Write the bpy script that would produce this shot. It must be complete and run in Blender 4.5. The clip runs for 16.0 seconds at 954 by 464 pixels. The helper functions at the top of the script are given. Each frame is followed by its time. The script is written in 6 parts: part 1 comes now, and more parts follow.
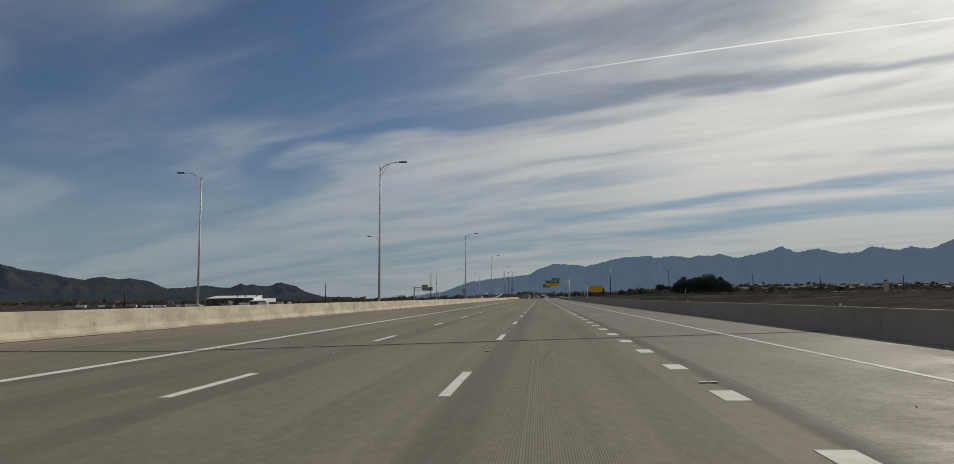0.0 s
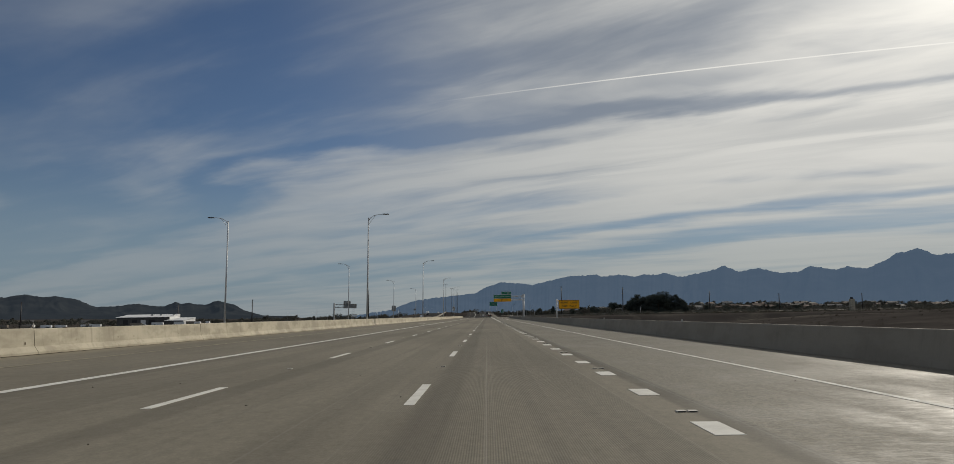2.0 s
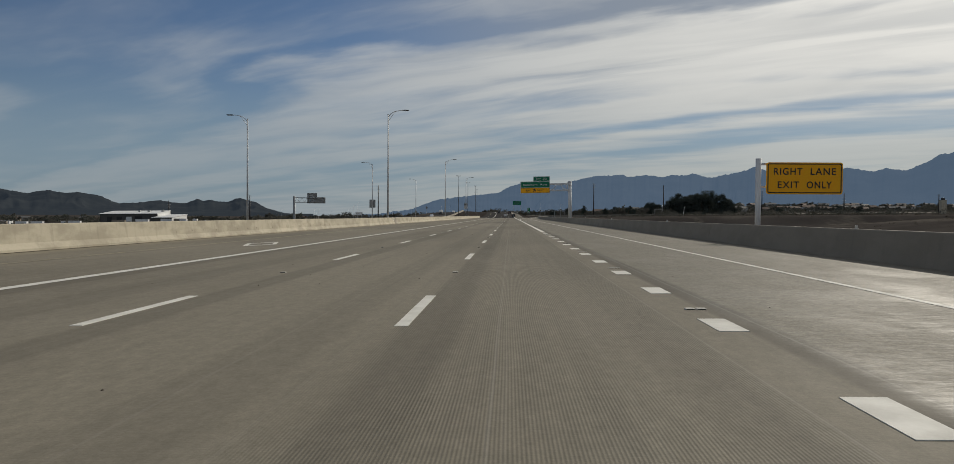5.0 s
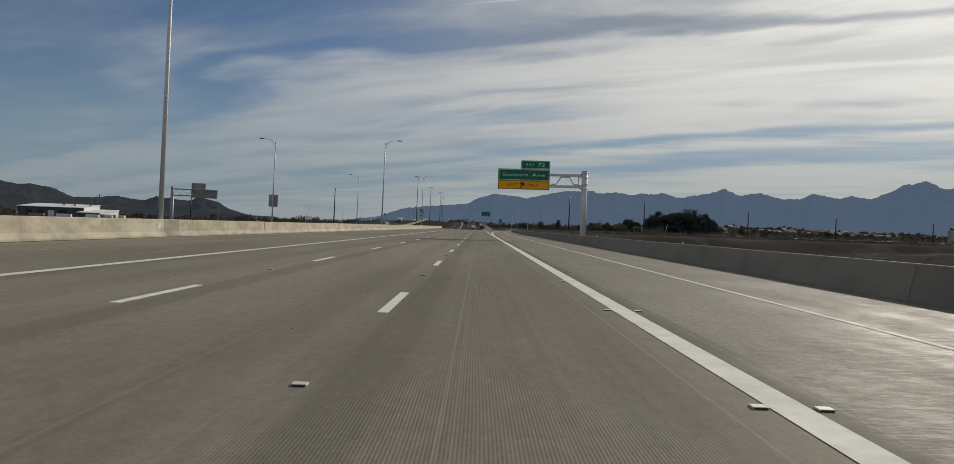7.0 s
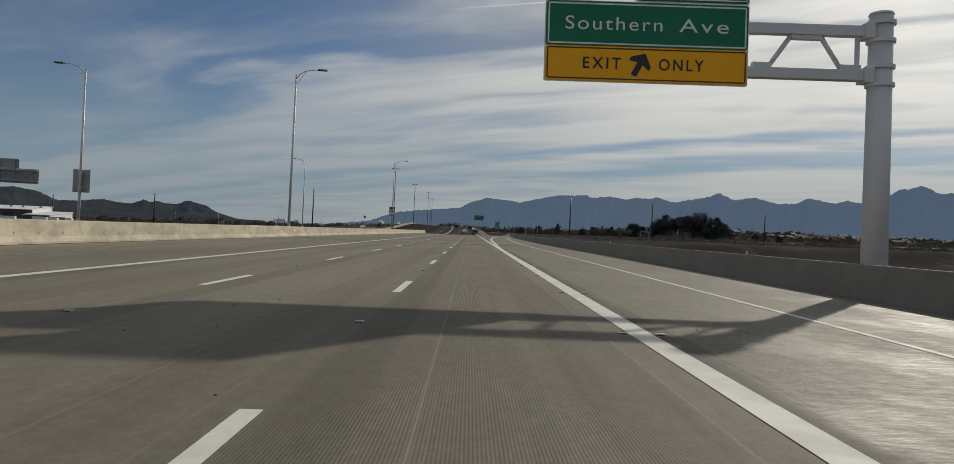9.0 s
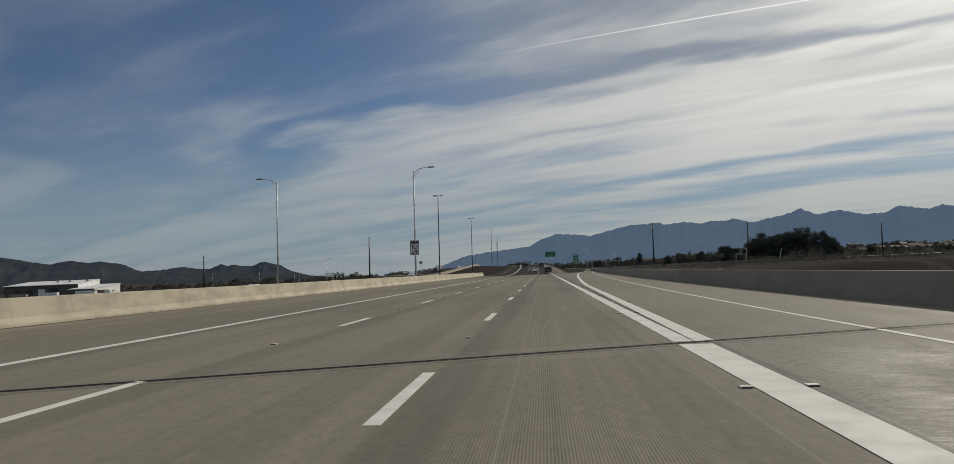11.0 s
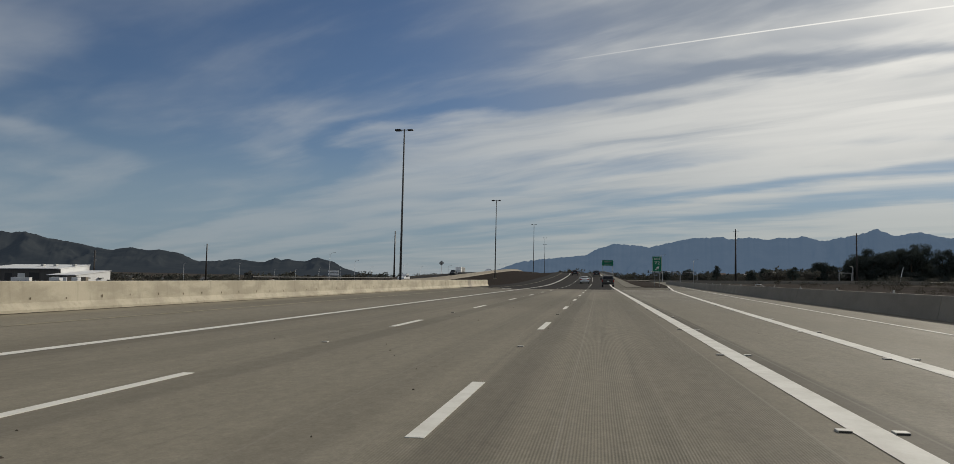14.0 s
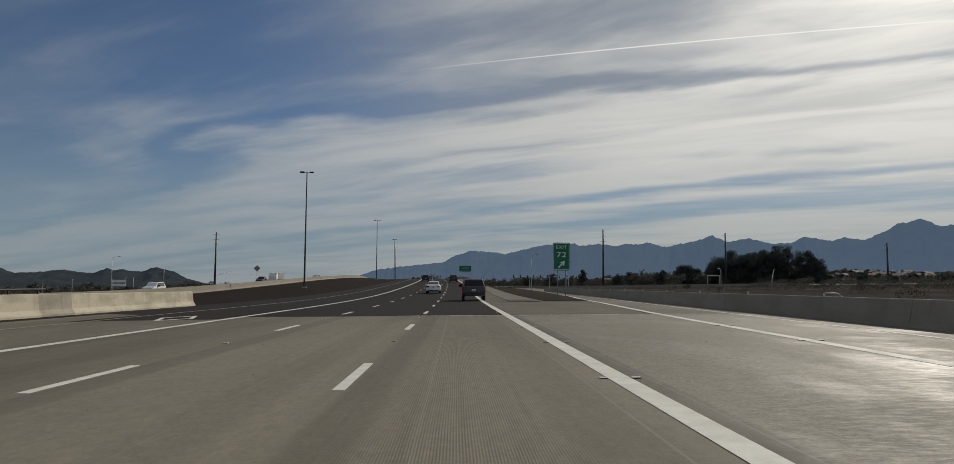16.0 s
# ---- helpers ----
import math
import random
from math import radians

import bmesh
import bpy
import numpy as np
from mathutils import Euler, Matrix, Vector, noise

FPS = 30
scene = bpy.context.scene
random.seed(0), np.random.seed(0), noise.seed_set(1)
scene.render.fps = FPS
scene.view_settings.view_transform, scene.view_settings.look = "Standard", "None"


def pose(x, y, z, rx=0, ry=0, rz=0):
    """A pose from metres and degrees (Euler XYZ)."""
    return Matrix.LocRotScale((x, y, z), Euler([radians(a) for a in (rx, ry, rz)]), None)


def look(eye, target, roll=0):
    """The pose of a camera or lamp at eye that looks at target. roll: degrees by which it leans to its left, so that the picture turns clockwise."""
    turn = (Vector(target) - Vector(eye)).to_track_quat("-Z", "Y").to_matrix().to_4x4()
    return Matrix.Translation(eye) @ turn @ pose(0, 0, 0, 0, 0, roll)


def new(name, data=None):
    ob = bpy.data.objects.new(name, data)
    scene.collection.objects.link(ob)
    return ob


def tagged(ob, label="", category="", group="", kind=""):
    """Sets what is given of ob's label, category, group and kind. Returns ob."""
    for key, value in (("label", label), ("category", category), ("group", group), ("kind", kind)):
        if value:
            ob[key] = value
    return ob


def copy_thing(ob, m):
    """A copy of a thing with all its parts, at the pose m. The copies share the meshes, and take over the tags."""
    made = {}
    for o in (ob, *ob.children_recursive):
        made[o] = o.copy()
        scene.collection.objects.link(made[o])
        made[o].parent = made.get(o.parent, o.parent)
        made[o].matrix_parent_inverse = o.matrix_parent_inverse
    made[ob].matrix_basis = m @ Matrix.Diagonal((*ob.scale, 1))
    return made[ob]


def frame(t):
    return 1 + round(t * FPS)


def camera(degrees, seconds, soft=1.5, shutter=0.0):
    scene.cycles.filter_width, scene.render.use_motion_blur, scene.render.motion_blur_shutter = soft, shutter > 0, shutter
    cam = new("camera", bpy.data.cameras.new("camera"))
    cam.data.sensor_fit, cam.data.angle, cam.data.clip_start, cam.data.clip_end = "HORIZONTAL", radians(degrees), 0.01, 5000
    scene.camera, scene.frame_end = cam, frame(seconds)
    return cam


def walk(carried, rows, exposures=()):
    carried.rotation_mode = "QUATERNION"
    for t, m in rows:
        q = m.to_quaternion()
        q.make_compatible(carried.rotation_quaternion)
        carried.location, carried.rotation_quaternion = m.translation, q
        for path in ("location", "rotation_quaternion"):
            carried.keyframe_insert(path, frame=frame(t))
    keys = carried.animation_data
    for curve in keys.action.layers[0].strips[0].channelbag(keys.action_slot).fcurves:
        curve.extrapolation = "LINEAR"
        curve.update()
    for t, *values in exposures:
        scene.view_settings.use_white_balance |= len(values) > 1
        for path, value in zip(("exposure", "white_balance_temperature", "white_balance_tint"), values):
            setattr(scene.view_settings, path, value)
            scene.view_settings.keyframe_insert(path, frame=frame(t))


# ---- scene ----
cam = camera(66.0, 16.0, soft=0.55)
# seconds, x, y, z, pitch, roll, yaw
ROWS = [
    (0, 1.23, 0.066, 1.25, 5.035, 0.125, 4.948),
    (0.5, 1.251, 14.905, 1.281, 4.832, -0.033, 3.3),
    (1, 1.225, 30.066, 1.234, 5.493, 1.87, 2.566),
    (1.5, 1.222, 45.241, 1.186, 5.986, 0.94, 1.707),
    (2, 1.09, 59.964, 1.231, 6.484, 0.137, 0.794),
    (2.5, 1.11, 74.444, 1.222, 5.738, -0.465, 2.323),
    (3, 1.098, 89.053, 1.229, 3.682, 0.803, 3.632),
    (3.5, 1.105, 103.803, 1.222, 1.145, 0.468, 5.09),
    (4, 1.106, 118.445, 1.215, 0.128, -1.597, 4.819),
    (4.5, 1.143, 132.977, 1.219, -1.359, -0.113, 2.922),
    (7, 1.245, 206.62, 1.231, -0.402, -2.877, 0.108),
    (7.5, 1.266, 220.89, 1.229, -0.158, -2.766, -0.469),
    (8, 1.331, 235.071, 1.216, -0.15, -3.36, -0.46),
    (10.5, 1.372, 306.396, 1.227, 1.791, 0.243, 2.013),
    (11, 1.422, 320.422, 1.218, 3.06, 1.66, 5.13),
    (11.5, 1.391, 334.699, 1.243, 3.307, 2.719, 8.81),
    (12, 1.348, 349.22, 1.222, 2.885, 1.405, 10.939),
    (12.5, 1.317, 363.432, 1.232, 3.16, 0.24, 11.976),
    (13, 1.339, 377.666, 1.236, 3.451, -0.31, 10.661),
    (13.5, 1.357, 391.883, 1.227, 3.613, -0.643, 9.938),
    (14, 1.358, 406.147, 1.225, 3.491, -1.259, 9.374),
    (14.5, 1.368, 420.492, 1.23, 3.562, -1.308, 7.803),
    (15, 1.376, 435.009, 1.229, 3.22, -1.137, 4.916),
    (15.5, 1.36, 449.475, 1.225, 3.975, -0.865, 1.533),
    (16, 1.374, 463.783, 1.232, 4.251, -0.412, -1.655),
]
walk(cam, [(t, pose(x, y, z, 90 + p, r, w)) for t, x, y, z, p, r, w in ROWS], exposures=[(0.0, -0.04), (1.0, -0.14), (2.0, -0.17), (3.5, -0.22), (4.0, -0.12), (4.6, -0.02), (7.0, -0.02), (8.2, -0.02), (10.5, -0.02), (12.5, 0.03), (14.5, 0.03), (15.5, -0.02), (16.0, -0.12)])

# ---- light ----
SUN_AZ, SUN_EL = 35.0, 28.0
sun_dir = Vector((math.sin(radians(SUN_AZ)) * math.cos(radians(SUN_EL)),
                  math.cos(radians(SUN_AZ)) * math.cos(radians(SUN_EL)), math.sin(radians(SUN_EL))))
sun = new("sun", bpy.data.lights.new("sun", "SUN"))
sun.data.energy, sun.data.angle, sun.data.color = 3.0, radians(0.8), (1.0, 0.93, 0.80)
sun.matrix_world = look((0, 0, 60), Vector((0, 0, 60)) - sun_dir)


class Graph:
    """Short-hand for building node trees."""

    def __init__(self, tree, keep=False):
        self.t = tree
        if not keep:
            tree.nodes.clear()

    def n(self, kind, **kw):
        node = self.t.nodes.new(kind)
        for k, v in kw.items():
            setattr(node, k, v)
        return node

    def link(self, a, b):
        self.t.links.new(a, b)

    def put(self, sock, v):
        if hasattr(v, "is_output"):
            self.link(v, sock)
        elif v is not None:
            sock.default_value = v

    def math(self, op, a, b=None, c=None, clamp=False):
        m = self.n("ShaderNodeMath", operation=op, use_clamp=clamp)
        for i, v in enumerate((a, b, c)):
            self.put(m.inputs[i], v)
        return m.outputs[0]

    def vmath(self, op, a, b=None):
        m = self.n("ShaderNodeVectorMath", operation=op)
        self.put(m.inputs[0], a)
        if b is not None:
            self.put(m.inputs[1], b)
        return m.outputs["Value"] if op in ("DOT_PRODUCT", "LENGTH") else m.outputs[0]

    def noise(self, vec, scale, detail=4.0, rough=0.55, dist=0.0):
        m = self.n("ShaderNodeTexNoise")
        self.put(m.inputs["Vector"], vec)
        m.inputs["Scale"].default_value, m.inputs["Detail"].default_value = scale, detail
        m.inputs["Roughness"].default_value, m.inputs["Distortion"].default_value = rough, dist
        return m.outputs[0]

    def ramp(self, v, lo, hi, a=0.0, b=1.0, smooth=True):
        m = self.n("ShaderNodeMapRange", interpolation_type="SMOOTHSTEP" if smooth else "LINEAR")
        for i, x in enumerate((v, lo, hi, a, b)):
            self.put(m.inputs[i], x)
        return m.outputs[0]

    def mix(self, f, a, b, blend="MIX"):
        m = self.n("ShaderNodeMix", data_type="RGBA", blend_type=blend)
        self.put(m.inputs[0], f)
        self.put(m.inputs[6], a)
        self.put(m.inputs[7], b)
        return m.outputs[2]

    def scaled(self, vec, x, y, z):
        return self.vmath("MULTIPLY", vec, (x, y, z))


def rgb(r, g, b):
    return (r, g, b, 1.0)


# ---- sky with thin cirrus ----
world = bpy.data.worlds.new("sky")
scene.world = world
world.use_nodes = True
g = Graph(world.node_tree)
d = g.vmath("NORMALIZE", g.n("ShaderNodeTexCoord").outputs["Generated"])
sep = g.n("ShaderNodeSeparateXYZ")
g.link(d, sep.inputs[0])
dz = g.math("MAXIMUM", sep.outputs[2], 0.0)
den = g.math("ADD", dz, 0.07)
comb = g.n("ShaderNodeCombineXYZ")
g.link(g.math("DIVIDE", sep.outputs[0], den), comb.inputs[0])
g.link(g.math("DIVIDE", sep.outputs[1], den), comb.inputs[1])
rot = g.n("ShaderNodeVectorRotate", rotation_type="Z_AXIS")
g.link(comb.outputs[0], rot.inputs["Vector"])
rot.inputs["Angle"].default_value = radians(33)
plane = rot.outputs[0]
sky = g.n("ShaderNodeTexSky", sky_type="NISHITA", sun_disc=False, sun_elevation=radians(SUN_EL), sun_rotation=radians(SUN_AZ),
          altitude=330, air_density=1.0, dust_density=0.6, ozone_density=1.6)
warp = g.n("ShaderNodeTexNoise")
g.put(warp.inputs["Vector"], g.scaled(plane, 0.35, 0.8, 1))
warp.inputs["Scale"].default_value, warp.inputs["Detail"].default_value = 1.0, 3.0
bent = g.vmath("ADD", plane, g.scaled(g.vmath("SUBTRACT", warp.outputs["Color"], (0.5, 0.5, 0.5)), 1.5, 1.2, 0))
rot2 = g.n("ShaderNodeVectorRotate", rotation_type="Z_AXIS")
g.link(comb.outputs[0], rot2.inputs["Vector"])
rot2.inputs["Angle"].default_value = radians(19.2)
tsep = g.n("ShaderNodeSeparateXYZ")
g.link(rot2.outputs[0], tsep.inputs[0])
# the cirrus lies in long parallel bands across the wind
ripple = g.noise(g.scaled(plane, 1.1, 2.1, 1), 1.0, 5.0, 0.56)
rot3 = g.n("ShaderNodeVectorRotate", rotation_type="Z_AXIS")
g.link(comb.outputs[0], rot3.inputs["Vector"])
rot3.inputs["Angle"].default_value = radians(40)
usep = g.n("ShaderNodeSeparateXYZ")
g.link(rot3.outputs[0], usep.inputs[0])
# the lower layer drifts in a direction of its own
lower = g.ramp(dz, 0.20, 0.12)
lay = g.math("ADD", g.math("MULTIPLY", tsep.outputs[1], g.math("SUBTRACT", 1.0, lower)), g.math("MULTIPLY", g.math("MULTIPLY", usep.outputs[1], 1.12), lower))
across = g.math("ADD", lay, g.math("ADD", g.math("MULTIPLY", g.math("SUBTRACT", warp.outputs["Fac"], 0.5), 0.55), g.math("MULTIPLY", g.math("SUBTRACT", ripple, 0.5), 0.55)))
bands = g.n("ShaderNodeValToRGB")
bands.color_ramp.interpolation = "EASE"
BANDS = ((1.0, 0.50), (1.35, 0.66), (1.75, 0.36), (2.15, 0.42), (2.50, 0.58), (2.66, 0.50), (2.80, 0.14), (2.98, 0.52), (3.25, 0.86), (3.70, 0.74),
         (4.10, 0.36), (4.45, 0.70), (4.85, 0.52), (5.10, 0.16), (5.45, 0.66), (5.75, 0.40), (6.10, 0.10), (6.60, 0.45), (7.4, 0.60))
for k, (at, level) in enumerate(BANDS):
    e = bands.color_ramp.elements[k] if k < 2 else bands.color_ramp.elements.new((at - 1.0) / 7.0)
    e.position, e.color = (at - 1.0) / 7.0, (level, level, level, 1)
g.link(g.ramp(across, 1.0, 8.0, 0.0, 1.0, smooth=False), bands.inputs[0])
big = g.noise(g.vmath("ADD", g.scaled(bent, 0.20, 0.62, 1), (2.3, 5.9, 0)), 1.0, 3.0, 0.5)
mid = g.noise(g.vmath("ADD", g.scaled(bent, 0.45, 1.30, 1), (7.1, 4.2, 0)), 1.0, 5.0, 0.54)
fine = g.noise(g.scaled(bent, 0.8, 2.7, 1), 1.0, 6.0, 0.56)
# the veil thickens towards the sun
side = g.ramp(sep.outputs[0], -0.55, 0.45, -0.13, 0.13, smooth=False)
low = g.ramp(dz, 0.02, 0.24, 0.08, 0.0)
behind = g.ramp(across, 0.6, 1.3, 1.0, 0.0)
banded = g.math("MULTIPLY", g.math("SUBTRACT", bands.outputs[0], 0.5), g.ramp(tsep.outputs[0], -2.6, -0.6, 0.60, 0.95))
open_blue = g.math("MULTIPLY", g.ramp(tsep.outputs[0], -1.5, -0.5, -0.11, 0.0), g.math("MULTIPLY", g.ramp(across, 1.5, 1.8), g.ramp(across, 2.5, 3.0, 1.0, 0.0)))
stretch_big = g.math("ADD", g.math("ADD", banded, open_blue), g.math("MULTIPLY", g.ramp(big, 0.30, 0.70, -0.26, 0.26, smooth=False), g.ramp(behind, 0, 1, 0.3, 1.0)))
stretch_mid = g.math("MULTIPLY", g.ramp(mid, 0.30, 0.70, -0.27, 0.27, smooth=False), g.ramp(sep.outputs[0], -0.45, 0.10, 0.60, 1.0))
stretch_fine = g.math("MULTIPLY", g.math("ADD", g.ramp(fine, 0.30, 0.70, -0.10, 0.10, smooth=False), g.ramp(ripple, 0.30, 0.70, -0.09, 0.09, smooth=False)), g.ramp(sep.outputs[0], -0.45, 0.10, 0.45, 1.0))
cover = g.math("ADD", g.math("ADD", stretch_big, stretch_mid), g.math("ADD", stretch_fine, g.math("ADD", side, low)))
puffs = g.noise(g.vmath("ADD", g.scaled(plane, 0.75, 1.3, 1), (3.7, 1.3, 0)), 1.0, 4.0, 0.5, 0.6)
cover = g.math("ADD", cover, g.math("MULTIPLY", g.ramp(puffs, 0.28, 0.74, -0.05, 0.14), g.ramp(sep.outputs[0], 0.10, -0.40, 0.0, 1.0)))
cloud = g.ramp(cover, -0.34, 0.34, 0.0, 1.0)
toward = g.vmath("DOT_PRODUCT", d, tuple(sun_dir))
near_sun = g.math("MAXIMUM", toward, 0.0)
glow = g.math("POWER", near_sun, 8.0)
core = g.math("POWER", near_sun, 120.0)
lit = g.mix(g.ramp(toward, -0.7, 0.2), rgb(0.74, 0.74, 0.72), rgb(0.475, 0.490, 0.485))
lit = g.mix(glow, lit, rgb(0.96, 0.93, 0.86))
lit = g.mix(g.math("MULTIPLY", g.ramp(fine, 0.35, 0.65, 0.30, 0.0), g.ramp(mid, 0.4, 0.65, 1.0, 0.3)), lit, rgb(0.20, 0.235, 0.275))
lit = g.mix(g.ramp(dz, 0.04, 0.20, 0.75, 0.0), lit, g.mix(g.ramp(toward, 0.45, 0.90), rgb(0.385, 0.392, 0.390), rgb(0.490, 0.485, 0.435)))
clear = g.mix(1.0, sky.outputs[0], rgb(0.0345, 0.0398, 0.0478), "MULTIPLY")
clear = g.mix(g.math("MULTIPLY", g.ramp(toward, 0.66, 0.92, 0.0, 0.70), g.ramp(dz, 0.10, 0.20)), clear, rgb(0.285, 0.305, 0.320))
clear = g.mix(g.ramp(dz, 0.05, 0.21, 0.72, 0.0), clear, rgb(0.205, 0.278, 0.345))
# low down the bands melt into one thin veil
cloud = g.math("MULTIPLY", cloud, g.ramp(dz, 0.05, 0.18, 0.68, 1.0))
colour = g.mix(g.math("MULTIPLY", cloud, g.math("ADD", g.ramp(toward, 0.35, 0.95, 0.50, 0.95), g.ramp(toward, -0.5, 0.1, 0.35, 0.0))), clear, lit)
# contrail: a thin straight trail among the cirrus
trail = g.math("MULTIPLY", g.ramp(g.math("ABSOLUTE", g.math("SUBTRACT", tsep.outputs[1], 2.49)), 0.001, 0.0085, 0.80, 0.0),
               g.math("MULTIPLY", g.ramp(tsep.outputs[0], -1.15, -0.1, 0.0, 1.0), g.ramp(tsep.outputs[0], 0.5, 0.8, 1.0, 0.0)))
colour = g.mix(trail, colour, rgb(0.95, 0.93, 0.87))
colour = g.mix(g.math("MULTIPLY", core, 0.55, clamp=True), colour, rgb(3.0, 2.85, 2.5))
bg = g.n("ShaderNodeBackground")
g.link(colour, bg.inputs[0])
bg.inputs[1].default_value = 1.0
g.link(bg.outputs[0], g.n("ShaderNodeOutputWorld").inputs[0])

# ---- materials ----


def material(name, base, rough=0.7, metal=0.0, second=None, scale=1.0, fine=30.0, bump=0.0, spec=0.12, stretch=(1, 1, 1), amount=0.5, object_space=False):
    """Base colour with large stains and fine grain, both by noise in metres."""
    m = bpy.data.materials.new(name)
    m.use_nodes = True
    q = Graph(m.node_tree)
    tc = q.n("ShaderNodeTexCoord")
    pos = tc.outputs["Object"] if object_space else q.n("ShaderNodeNewGeometry").outputs["Position"]
    vec = q.scaled(pos, *stretch)
    b = q.n("ShaderNodeBsdfPrincipled")
    second = second or tuple(c * 0.72 for c in base)
    large = q.ramp(q.noise(vec, scale, 5.0, 0.6), 0.32, 0.70)
    grain = q.noise(vec, fine, 3.0, 0.6)
    col = q.mix(q.math("MULTIPLY", large, amount), rgb(*base), rgb(*second))
    col = q.mix(0.35, col, q.mix(grain, rgb(0.35, 0.35, 0.35), rgb(0.65, 0.65, 0.65)), "OVERLAY")
    q.link(col, b.inputs["Base Color"])
    q.link(q.ramp(large, 0, 1, max(rough - 0.06, 0.02), min(rough + 0.06, 1.0)), b.inputs["Roughness"])
    b.inputs["Metallic"].default_value = metal
    b.inputs["Specular IOR Level"].default_value = spec
    if bump:
        k = q.n("ShaderNodeBump")
        k.inputs["Strength"].default_value, k.inputs["Distance"].default_value = 0.5, bump
        q.link(grain, k.inputs["Height"])
        q.link(k.outputs[0], b.inputs["Normal"])
    q.link(b.outputs[0], q.n("ShaderNodeOutputMaterial").inputs[0])
    return m


def leafy(name, base, second, scale):
    """Leaves that let part of the light through."""
    m = material(name, base, 0.8, second=second, scale=scale, fine=1.5, amount=0.9, spec=0.0)
    q = Graph(m.node_tree, keep=True)
    b = q.t.nodes["Principled BSDF"]
    tr = q.n("ShaderNodeBsdfTranslucent")
    q.link(b.inputs["Base Color"].links[0].from_socket, tr.inputs["Color"])
    mx = q.n("ShaderNodeMixShader")
    mx.inputs[0].default_value = 0.14
    q.link(b.outputs[0], mx.inputs[1])
    q.link(tr.outputs[0], mx.inputs[2])
    q.link(mx.outputs[0], q.t.nodes["Material Output"].inputs[0])
    return m


def plain(name, base, rough=0.5, metal=0.0, emit=None, power=0.0):
    m = bpy.data.materials.new(name)
    m.use_nodes = True
    b = m.node_tree.nodes["Principled BSDF"]
    b.inputs["Base Color"].default_value = rgb(*base)
    b.inputs["Roughness"].default_value, b.inputs["Metallic"].default_value = rough, metal
    if emit:
        b.inputs["Emission Color"].default_value, b.inputs["Emission Strength"].default_value = rgb(*emit), power
    return m


